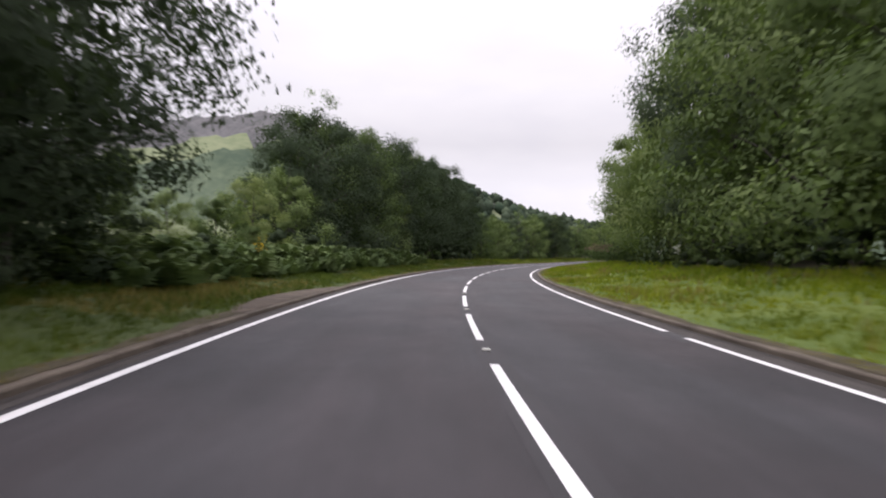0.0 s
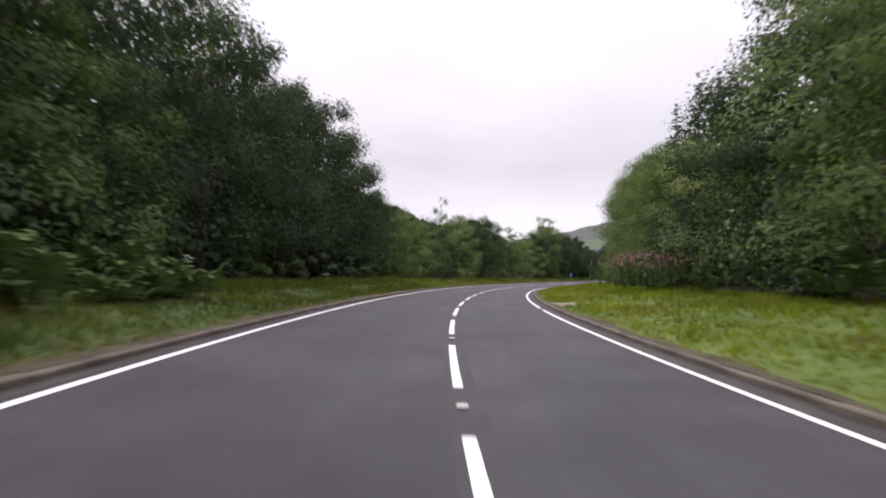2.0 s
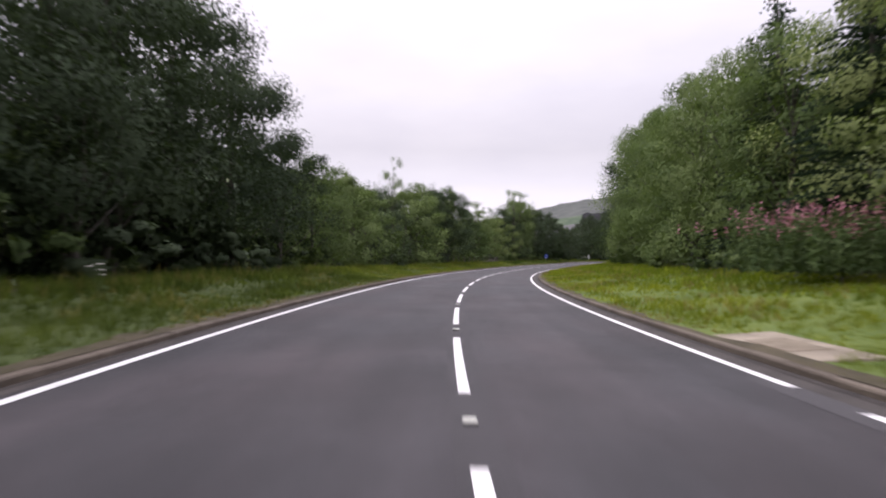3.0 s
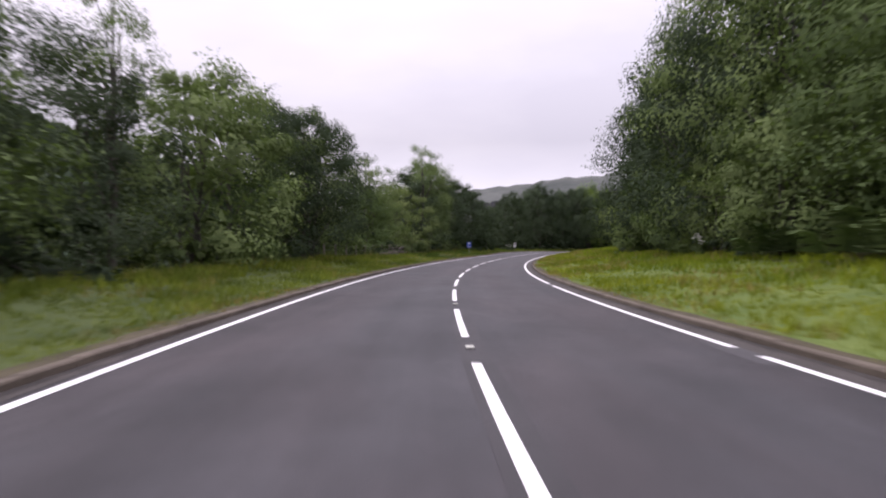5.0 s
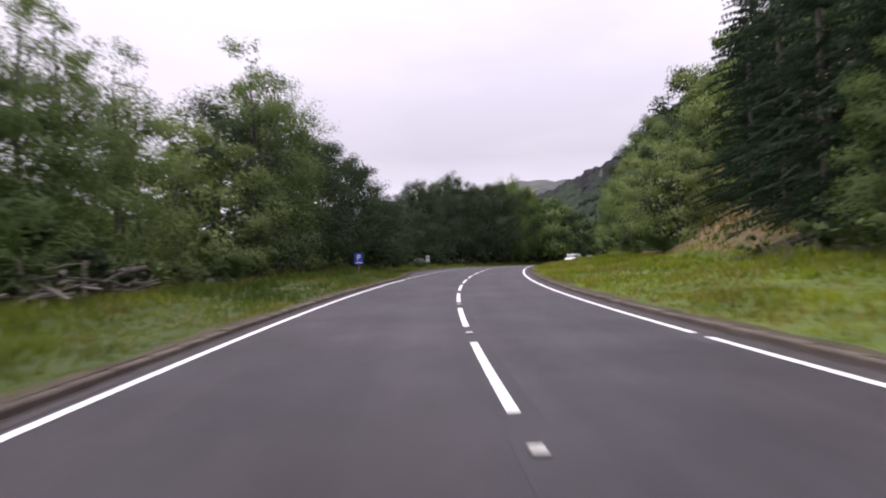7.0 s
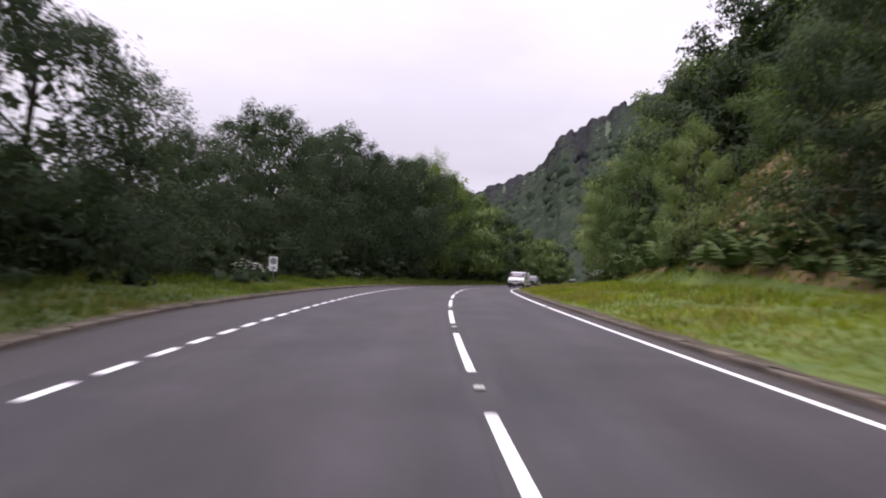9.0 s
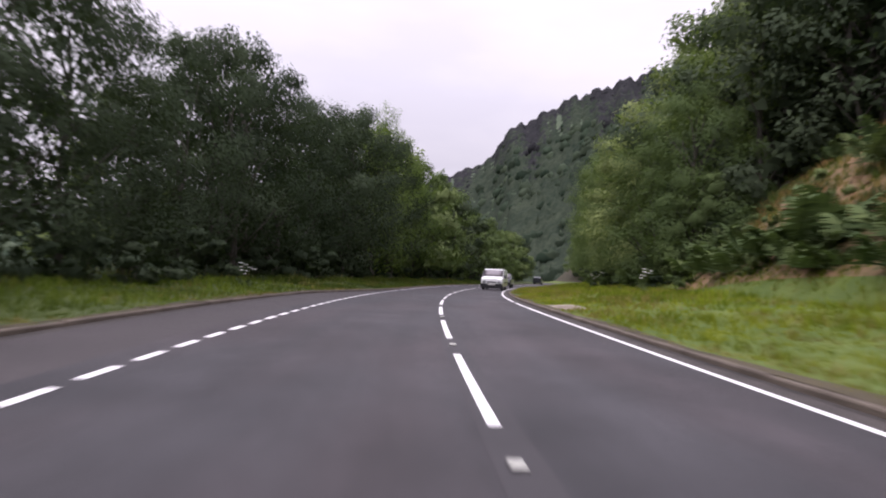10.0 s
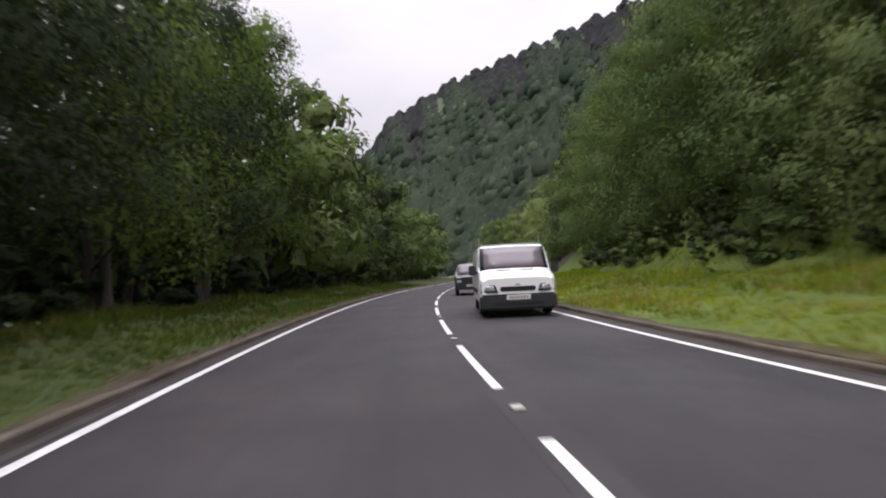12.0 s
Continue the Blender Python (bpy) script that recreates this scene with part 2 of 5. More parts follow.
GRASS = leaf_material("grass_blades", (0.094, 0.138, 0.012), (0.196, 0.240, 0.023), (0.16, 0.27, 0.02), vary=0.05, patch=0.45, patches=0.35, tint=(1.15, 1.05, 0.9))
# left verge grass, its green darkened to carry the shade of the trees
SHADE_HERB = leaf_material("shade_toned_herbs", (0.0375, 0.0655, 0.0114), (0.0836, 0.117, 0.0227), (0.11, 0.17, 0.03), vary=0.05, patch=0.45, patches=0.35, tint=(1.15, 1.05, 0.9))
# the same grass in a brighter green, for stretches that are better lit
LIT_HERB = leaf_material("lit_toned_herbs", (0.068, 0.114, 0.016), (0.150, 0.200, 0.032), (0.13, 0.19, 0.03), vary=0.05, patch=0.45, patches=0.35, tint=(1.15, 1.05, 0.9))
STRAW = leaf_material("dry_grass", (0.15, 0.13, 0.03), (0.28, 0.24, 0.075), (0.2, 0.16, 0.06), vary=0.05)
DEAD_FERN = leaf_material("dead_bracken", (0.13, 0.075, 0.035), (0.25, 0.155, 0.065), (0.2, 0.12, 0.05), vary=0.05, patch=0.4, patches=0.35)
# dark leaf green, with a bluish lift for haze put into it
LEAF_DARK = leaf_material("leaf_dark", (0.0347, 0.0491, 0.0288), (0.0485, 0.0662, 0.0374), (0.07, 0.11, 0.03), thin=0.2, patch=0.55, patches=0.3)
LEAF_MID = leaf_material("leaf_mid", (0.0846, 0.118, 0.0497), (0.118, 0.158, 0.0644), (0.14, 0.21, 0.04), thin=0.26, patch=0.55, patches=0.3, tint=(1.0, 1.0, 0.95))
LEAF_LIME = leaf_material("leaf_lime", (0.0689, 0.105, 0.0328), (0.105, 0.148, 0.0476), (0.20, 0.30, 0.05), thin=0.4, patch=0.5, patches=0.3)
LEAF_LIGHT = leaf_material("leaf_light", (0.122, 0.154, 0.0640), (0.164, 0.200, 0.0840), (0.21, 0.30, 0.06), thin=0.28, patch=0.5, patches=0.26, tint=(1.0, 1.0, 0.95))
NEEDLE = leaf_material("needles", (0.016, 0.030, 0.018), (0.042, 0.062, 0.036), (0.03, 0.05, 0.02), vary=0.2)
FERN = leaf_material("bracken", (0.056, 0.084, 0.034), (0.104, 0.140, 0.055), (0.08, 0.12, 0.03), vary=0.2, thin=0.2)
FAR_WOOD = leaf_material("far_woodland", (0.0185, 0.0290, 0.0195), (0.0440, 0.0580, 0.0370), (0.03, 0.05, 0.02), gloss=0.9, thin=0.0, patch=0.03, patches=0.32)
CREST_WOOD = leaf_material("crest_woodland", (0.0190, 0.0196, 0.0214), (0.0350, 0.0352, 0.0372), (0.03, 0.03, 0.03), gloss=0.9, thin=0.0, patch=0.02, patches=0.3)
CREST = material("crest_canopy", (0.0170, 0.0174, 0.0195), (0.0330, 0.0328, 0.0352), scale=0.05, rough=0.95, bump_scale=0.35, fine=0.5)
CANOPY = material("far_canopy", (0.0175, 0.0265, 0.0190), (0.0450, 0.0560, 0.0375), scale=0.05, rough=0.95, bump_scale=0.35, fine=0.5)
for sward in (GRASS, SHADE_HERB, LIT_HERB, STRAW):
    sward.node_tree.nodes["Principled BSDF"].inputs["Specular IOR Level"].default_value = 0.04
for far in (CANOPY, CREST, FAR_WOOD, CREST_WOOD, LAND, PASTURE, HAZY_LAND, HEATH):   # matt at a distance
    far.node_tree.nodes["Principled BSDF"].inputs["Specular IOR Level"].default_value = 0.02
UMBEL = plain("white_umbel", (0.72, 0.72, 0.66), 0.8)
PINK = leaf_material("willowherb_flowers", (0.30, 0.13, 0.16), (0.46, 0.24, 0.26), (0.3, 0.1, 0.15), vary=0.1)
GORSE = leaf_material("yellow_flowers", (0.5, 0.3, 0.02), (0.75, 0.5, 0.05), (0.6, 0.4, 0.05), vary=0.1)


# ---- building helpers
def mesh_of(name, verts, faces, mat, smooth=False):
    me = bpy.data.meshes.new(name)
    me.from_pydata([tuple(v) for v in verts], [], faces)
    me.materials.append(mat)
    if smooth:
        me.shade_smooth()
    return me


def quads(name, corners, mat):
    """A mesh of loose quads from an array (n, 4, 3)."""
    corners = np.asarray(corners, np.float32)
    n = len(corners)
    me = bpy.data.meshes.new(name)
    me.vertices.add(4 * n)
    me.vertices.foreach_set("co", corners.reshape(-1))
    me.loops.add(4 * n)
    me.loops.foreach_set("vertex_index", np.arange(4 * n, dtype=np.int32))
    me.polygons.add(n)
    me.polygons.foreach_set("loop_start", np.arange(0, 4 * n, 4, dtype=np.int32))
    me.materials.append(mat)
    me.update(calc_edges=True)
    return me


def tris(name, corners, mat):
    """A mesh of loose triangles from an array (n, 3, 3)."""
    corners = np.asarray(corners, np.float32)
    n = len(corners)
    me = bpy.data.meshes.new(name)
    me.vertices.add(3 * n)
    me.vertices.foreach_set("co", corners.reshape(-1))
    me.loops.add(3 * n)
    me.loops.foreach_set("vertex_index", np.arange(3 * n, dtype=np.int32))
    me.polygons.add(n)
    me.polygons.foreach_set("loop_start", np.arange(0, 3 * n, 3, dtype=np.int32))
    me.materials.append(mat)
    me.update(calc_edges=True)
    return me


def under(name, me, parent, label=""):
    ob = new(name, me)
    ob.parent = parent
    return tagged(ob, label)


def part(name, bm, mat, parent, label="", smooth=False):
    """A bmesh as one mesh under a thing or under one of its parts."""
    me = bpy.data.meshes.new(name)
    bmesh.ops.recalc_face_normals(bm, faces=bm.faces[:])
    bm.to_mesh(me)
    bm.free()
    me.materials.append(mat)
    if smooth:
        me.shade_smooth()
    return under(name, me, parent, label)


def box(x0, y0, z0, x1, y1, z1, bevel=0.0):
    bm = bmesh.new()
    bmesh.ops.create_cube(bm, size=1.0, matrix=Matrix.Translation(((x0 + x1) / 2, (y0 + y1) / 2, (z0 + z1) / 2)) @ Matrix.Diagonal((x1 - x0, y1 - y0, z1 - z0, 1)))
    if bevel:
        bmesh.ops.bevel(bm, geom=bm.edges[:], offset=bevel, segments=2, affect="EDGES")
    return bm


def rod(r0, r1, h, sides=10, m=None):
    bm = bmesh.new()
    bmesh.ops.create_cone(bm, cap_ends=True, segments=sides, radius1=r0, radius2=r1, depth=h, matrix=(m or Matrix()) @ Matrix.Translation((0, 0, h / 2)))
    return bm


def tube(verts, faces, path, radii, sides=7):
    """Adds a tapered tube along a path of points to verts and faces."""
    base = len(verts)
    path = [Vector(p) for p in path]
    for i, p in enumerate(path):
        d = (path[min(i + 1, len(path) - 1)] - path[max(i - 1, 0)]).normalized()
        a = d.orthogonal().normalized()
        b = d.cross(a)
        for k in range(sides):
            t = 2 * math.pi * k / sides
            verts.append(p + (a * math.cos(t) + b * math.sin(t)) * radii[i])
    for i in range(len(path) - 1):
        for k in range(sides):
            k2 = (k + 1) % sides
            faces.append((base + i * sides + k, base + i * sides + k2, base + (i + 1) * sides + k2, base + (i + 1) * sides + k))


def ribbon(name, s, o_cols, h_cols, mat, smooth=True):
    """A strip along the road: columns of offsets and heights, each a number or one value for every s."""
    s = np.asarray(s, float)
    pts = np.stack([rp(s, np.broadcast_to(o, s.shape), np.broadcast_to(h, s.shape)) for o, h in zip(o_cols, h_cols)], 1)
    n, c = pts.shape[:2]
    faces = [(i * c + j, i * c + j + 1, (i + 1) * c + j + 1, (i + 1) * c + j) for i in range(n - 1) for j in range(c - 1)]
    return mesh_of(name, pts.reshape(-1, 3), faces, mat, smooth)


def smooth01(x):
    x = np.clip(x, 0, 1)
    return x * x * (3 - 2 * x)


# ---- plan of the road and its verges
LINE_L, LINE_R, KERB_R = -3.656, 3.168, 3.62


def kerb_left(s):
    """Offset of the left kerb's face: it steps back for the lay-by."""
    s = np.asarray(s, float)
    return -4.03 - 2.05 * smooth01((s - 168) / 20) * smooth01((236.0 - s) / 17)


def wave(s, o, size):
    """A smooth unevenness, about -1 to 1."""
    return (np.sin(s / size + 1.3 * np.sin(o / size * 0.8)) + np.sin(o / size * 1.7 + 2.1 + s / size * 0.6) * np.cos(s / size * 0.37)) / 2


def ground_left(s, o):
    d = np.maximum(kerb_left(s) - o, 0)
    z = 0.085 + 0.30 * smooth01((d - 0.5) / 4.5) - 0.16 * np.maximum(d - 8, 0) + 0.06 * wave(s, o, 2.3) * smooth01((d - 0.3) / 2)
    return np.maximum(z, -6.0)


def bank_amount(s):
    return smooth01((np.asarray(s, float) - 150) / 26)


def ground_right(s, o):
    d = np.maximum(o - KERB_R, 0)
    b = bank_amount(s)
    z = 0.085 + 0.10 * np.clip(d - 0.4, 0, 13) * smooth01(d / 3) + 0.05 * wave(s, o, 2.6) * smooth01((d - 0.3) / 2)
    z = z + b * (0.80 * np.maximum(d - 7.5 - 1.2 * wave(s, 0, 9.0), 0) + 0.9 * wave(s, o, 3.1) * smooth01((d - 8) / 5))
    z = z - b * 0.35 * np.maximum(d - 32, 0)
    return z


def ground_h(s, o):
    return float(ground_left(s, o)) if o < 0 else float(ground_right(s, o))

# ---- land: one sheet to the horizon, with the valley's wooded hills
LAND_X, LAND_Y, FLOOR = 60.0, 150.0, -7.5
RIDGES = {  # bearing from the valley's middle, distance and height of each ridge
    "wooded": [(41.9, 1044, 89), (45.9, 994, 116), (49.7, 944, 138), (54.4, 803, 146), (55.7, 743, 166), (60.8, 682, 185), (65.3, 600, 179),
               (69.7, 519, 168), (73.9, 457, 158), (85.5, 411, 155), (104.2, 399, 155)],
    "far": [(3.8, 1447, 41), (17.3, 1442, 85), (27.7, 1439, 143), (38.1, 1439, 170), (45.4, 1440, 188), (61.0, 1545, 198)],
    "pasture": [(-73.3, 697, 75), (-43.1, 617, 104), (-38.6, 607, 116), (-24.7, 579, 146), (-21.1, 573, 143), (-11.3, 559, 97), (0.2, 567, 70),
                (6.7, 593, 46), (13.2, 640, 36), (22.0, 738, 25)]}


def land_z(bearing, r):
    """Height of the land at bearings (degrees) and distances from the valley's middle."""
    z = np.full(np.shape(r), FLOOR)
    for key, rows in RIDGES.items():
        a, d, h = np.array(rows).T
        edge = smooth01((bearing - a[0] + 14) / 14) * smooth01((a[-1] + 25 - bearing) / 25)
        top, far = np.interp(bearing, a, h), np.interp(bearing, a, d)
        near = far * (0.40 if key == "wooded" else 0.45)
        up = smooth01((r - near) / (far - near)) ** 0.85
        down = 1 - 0.7 * smooth01((r - far) / (far * 0.9))
        crag = 1 + 0.012 * np.sin(bearing * 2.9 + 1) + 0.010 * np.sin(bearing * 7.1)
        top = top - (8.0 if key == "wooded" else 0.0)
        z = np.maximum(z, FLOOR + (top - FLOOR) * edge * np.where(r < far, up, down) * crag)
    return z


def build_land():
    bearings = np.concatenate([np.arange(-70, 120, 0.8), np.arange(120, 290, 4.0)])
    radii = np.array([1, 60, 110, 150, 190, 230, 270, 300, 330, 360, 390, 420, 450, 480, 510, 540, 570, 600, 630, 660, 690, 720, 750, 780,
                      820, 860, 900, 950, 1000, 1080, 1160, 1250, 1350, 1450, 1550, 1700, 1900, 2200, 2700, 3400, 4600.0])
    a, r = np.meshgrid(bearings, radii)
    z = land_z(a, r) + 1.5 * np.sin(r / 23 + a) * (r > 250)
    z = np.where(r > 2600, FLOOR - 12, z)
    pts = np.stack([LAND_X + r * np.sin(np.radians(a)), LAND_Y + r * np.cos(np.radians(a)), z], -1)
    n, c = pts.shape[:2]
    faces = [(i * c + j, i * c + (j + 1) % c, (i + 1) * c + (j + 1) % c, (i + 1) * c + j) for i in range(n - 1) for j in range(c)]
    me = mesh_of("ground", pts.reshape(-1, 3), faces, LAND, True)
    me.materials.append(HAZY_LAND)
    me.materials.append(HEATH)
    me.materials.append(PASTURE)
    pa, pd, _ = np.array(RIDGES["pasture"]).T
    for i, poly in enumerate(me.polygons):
        # land past 1040 m takes the haze-coloured material
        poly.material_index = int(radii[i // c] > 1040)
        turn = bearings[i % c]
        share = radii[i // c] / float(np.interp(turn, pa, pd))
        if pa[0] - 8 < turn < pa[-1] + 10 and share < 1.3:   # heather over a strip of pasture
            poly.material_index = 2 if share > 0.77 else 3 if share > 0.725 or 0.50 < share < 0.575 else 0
    tagged(new("ground", me), "green valley land with wooded and grassy hills", "ground", kind="structure")


build_land()

# ---- road, gutters, verges
S_ALL = np.arange(-45.0, 440.0, 2.0)
S_FINE = np.arange(-45.0, 440.0, 1.0)
kl = kerb_left(S_ALL)
ROAD_COLS = [kl - 0.02, np.maximum(kl + 0.3, -4.16), np.full(kl.shape, -0.5), np.full(kl.shape, 1.5), np.full(kl.shape, KERB_R + 0.02)]
road_me = ribbon("road", S_ALL, ROAD_COLS, [0, 0, 0, 0, 0], ASPHALT)
along_road = road_me.uv_layers.new(name="along")   # across and along the road, in metres
spots = np.stack([np.stack(ROAD_COLS, 1), np.repeat(S_ALL[:, None], 5, 1)], -1).reshape(-1, 2)
for k, loop in enumerate(road_me.loops):
    along_road.data[k].uv = spots[loop.vertex_index]
road_me.materials.append(LAY_BY)   # the lay-by has a redder surface of its own
for i, poly in enumerate(road_me.polygons):
    poly.material_index = int(i % 4 == 0 and kl[i // 4] < -4.4 and kl[i // 4 + 1] < -4.4)
road = tagged(new("road", road_me),
              "two-lane worn grey asphalt road curving to the right", "road", kind="structure")
gutter_l = tagged(new("gutter_left", ribbon("gutter_left", S_ALL, [kl, kl + 0.22], [0.004, 0.004], GUTTER)), "dusty channel along the kerb", "gutter", kind="structure")
gutter_r = tagged(new("gutter_right", ribbon("gutter_right", S_ALL, [KERB_R - 0.38, KERB_R], [0.004, 0.004], GUTTER)), "dusty channel along the kerb", "gutter", kind="structure")
under("silt", ribbon("silt", S_ALL, [kl + 0.005, kl + 0.09 + 0.03 * wave(S_ALL, 1.0, 1.9)], [0.007, 0.007], SILT), gutter_l, "dark damp silt at the kerb's foot")
under("silt", ribbon("silt", S_ALL, [KERB_R - 0.12 - 0.03 * wave(S_ALL, 5.0, 1.9), KERB_R - 0.005], [0.007, 0.007], SILT), gutter_r, "dark damp silt at the kerb's foot")

D_L = [0.145, 0.3, 0.7, 1.2, 2.0, 3.0, 4.2, 5.5, 7.0, 9.0, 12.0, 16.0, 22.0, 30.0, 42.0]
kf = kerb_left(S_FINE)
cols = [kf - d for d in D_L][::-1]
# soil colour here is darkened for the shade under the trees
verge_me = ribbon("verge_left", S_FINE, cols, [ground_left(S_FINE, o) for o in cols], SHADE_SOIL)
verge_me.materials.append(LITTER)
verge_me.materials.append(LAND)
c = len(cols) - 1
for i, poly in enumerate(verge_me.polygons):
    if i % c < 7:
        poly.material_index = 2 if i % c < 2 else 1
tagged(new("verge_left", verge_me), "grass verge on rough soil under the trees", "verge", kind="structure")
D_R = [0.145, 0.3, 0.7, 1.2, 2.0, 3.0, 4.2, 5.5, 7.0, 8.0, 9.0, 10.0, 11.0, 12.5, 14, 16, 18, 20.5, 23, 26, 30, 35, 42, 50, 60, 61]
cols = [KERB_R + d for d in D_R]
highs = [ground_right(S_FINE, np.full(S_FINE.shape, o)) for o in cols]
highs[-1] = np.full(S_FINE.shape, FLOOR)
verge_me = ribbon("verge_right", S_FINE, cols, highs, SOIL)
verge_me.materials.append(BANK)
verge_me.materials.append(LITTER)
verge_me.materials.append(LAND)
c = len(cols) - 1
for i, poly in enumerate(verge_me.polygons):
    if 8 <= i % c < 15 and 226 <= S_FINE[i // c] < 320:
        poly.material_index = 0
    elif i % c >= 8 and 158 < S_FINE[i // c] < 226:
        poly.material_index = int(i % c >= 9)
    elif i % c >= 8:
        poly.material_index = 2 if i % c < 17 else 3
tagged(new("verge_right", verge_me), "wide grass verge rising to a rocky bank", "verge", kind="structure")


dirt_l = 0.14 + 0.22 + 0.20 * wave(S_FINE, 3.0, 1.1) + 0.13 * wave(S_FINE, 1.0, 0.37)
tagged(new("bare_strip_left", ribbon("bare_strip_left", S_FINE, [kf - dirt_l, kf - 0.12], [ground_left(S_FINE, kf - dirt_l) + 0.012, np.full(S_FINE.shape, 0.088)], EARTH)), "bare brown earth behind the kerb", "earth", kind="structure")
patch_s = np.arange(8.5, 18.1, 0.5)   # trodden earth beside the kerb
patch_w = 0.20 + 0.65 * np.sin((patch_s - 8.5) / 9.5 * math.pi) ** 0.8 + 0.10 * wave(patch_s, 2.0, 0.5)
patch_o = kerb_left(patch_s)
tagged(new("bare_patch", ribbon("bare_patch", patch_s, [patch_o - 0.13 - patch_w, patch_o - 0.13 - patch_w * 0.5, patch_o - 0.125],
                                [ground_left(patch_s, patch_o - 0.13 - patch_w) + 0.014, ground_left(patch_s, patch_o - 0.13 - patch_w * 0.5) + 0.024, np.full(patch_s.shape, 0.097)], MUD)),
       "trodden purplish-brown earth beside the kerb", "earth", kind="structure")
dirt_r = 0.14 + 0.22 + 0.20 * wave(S_FINE, 7.0, 1.3) + 0.13 * wave(S_FINE, 2.0, 0.41)
tagged(new("bare_strip_right", ribbon("bare_strip_right", S_FINE, [KERB_R + 0.12, KERB_R + dirt_r], [np.full(S_FINE.shape, 0.088), ground_right(S_FINE, KERB_R + dirt_r) + 0.012], EARTH)), "bare brown earth behind the kerb", "earth", kind="structure")


# ---- road markings
def strip(name, s0, s1, o, width, h, mat, parent, step=1.0, label=""):
    s = np.linspace(s0, s1, max(2, int((s1 - s0) / step) + 1))
    o = o(s) if callable(o) else o
    return under(name, ribbon(name, s, [o - width / 2, o + width / 2], [h, h], mat), parent, label)


strip("centre_seam", -45, 438, 0.03, 0.34, 0.003, SEAM, road, label="darker sealed joint along the centre line")
GAPS_R = [(6.6, 7.5), (33.1, 33.8), (59.4, 60.5), (100.3, 101.0), (114.0, 115.0), (141.7, 142.2), (193.5, 193.9), (220.8, 221.8)]
cuts = [-45.0] + [v for g in GAPS_R for v in g] + [438.0]
for a, b in zip(cuts[::2], cuts[1::2]):
    strip("edge_line", a, b, LINE_R, 0.115, 0.006, PAINT, road, label="solid white edge line")
for a, b in GAPS_R:
    strip("asphalt_patch", a - 0.5, b + 0.5, LINE_R + 0.05, 0.62, 0.003, PATCH, road, step=0.5, label="dark repair patch by the drain")
strip("edge_line", -45, 168.9, LINE_L, 0.125, 0.006, PAINT, road)
strip("edge_line", 235.2, 438, LINE_L, 0.125, 0.006, PAINT, road)
for i in range(55):
    s0 = 169.74 + 1.18 * i
    strip("lay_by_line_mark", s0, s0 + 0.74, LINE_L - 0.02, 0.125, 0.006, PAINT, road)
for i in range(-7, 72):
    strip("centre_line_mark", 6.0 * i, 6.0 * i + 4.0, 0.0, 0.105, 0.006, PAINT, road)


# ---- trees
def leaf_quads(rng, centres, radii, count, length, squash=0.8, up=0.5, width=0.55):
    """Kite-shaped leaves in clumps round the centres."""
    k = np.repeat(np.arange(len(centres)), count)
    d = rng.normal(size=(len(k), 3))
    d /= np.linalg.norm(d, axis=1, keepdims=True)
    p = np.asarray(centres)[k] + d * (np.asarray(radii)[k] * rng.random(len(k)) ** 0.45)[:, None] * (1, 1, squash)
    nrm = d + rng.normal(size=d.shape) * 0.45 + (0, 0, up)
    nrm /= np.linalg.norm(nrm, axis=1, keepdims=True)
    t = np.cross(nrm, rng.normal(size=d.shape))
    t /= np.linalg.norm(t, axis=1, keepdims=True)
    b = np.cross(nrm, t)
    size = length * (0.65 + 0.7 * rng.random(len(k)))[:, None]
    return np.stack([p - t * size * 0.5, p + b * size * width * 0.5 - t * size * 0.06, p + t * size * 0.5, p - b * size * width * 0.5 - t * size * 0.06], 1)


def leaf_tris(rng, centres, radii, hubs, count, length, squash=0.85, inner=0.45, width=0.62):
    """Leaves in clumps round the centres, as triangles, with normals that follow the roundness of their bough."""
    k = np.repeat(np.arange(len(centres)), count)
    d = rng.normal(size=(len(k), 3))
    d /= np.linalg.norm(d, axis=1, keepdims=True)
    p = np.asarray(centres)[k] + d * (np.asarray(radii)[k] * rng.random(len(k)) ** inner)[:, None] * (1, 1, squash)
    out = p - np.asarray(hubs)[k]
    out /= np.linalg.norm(out, axis=1, keepdims=True) + 1e-6
    nrm = out * 0.9 + d * 0.35 + rng.normal(size=d.shape) * 0.38 + (0, 0, 0.2)
    nrm /= np.linalg.norm(nrm, axis=1, keepdims=True)
    t = np.cross(nrm, rng.normal(size=d.shape))
    t /= np.linalg.norm(t, axis=1, keepdims=True)
    b = np.cross(nrm, t)
    size = length * (0.6 + 0.8 * rng.random(len(k)))[:, None]
    faces = np.stack([p - b * size * width * 0.5 - t * size * 0.35, p + t * size * 0.65, p + b * size * width * 0.5 - t * size * 0.35], 1)
    soft = out * 0.9 + nrm * 0.22 + (0, 0, 0.2)
    soft /= np.linalg.norm(soft, axis=1, keepdims=True)
    return faces, np.repeat(soft[:, None], 3, 1)


def crown_mesh(parts, mat):
    """One mesh of leaves from pairs of triangles and normals."""
    me = tris("crown", np.concatenate([a for a, _ in parts]), mat)
    normals = np.concatenate([b for _, b in parts]).reshape(-1, 3)
    me.normals_split_custom_set_from_vertices(normals.astype(np.float32))
    return me


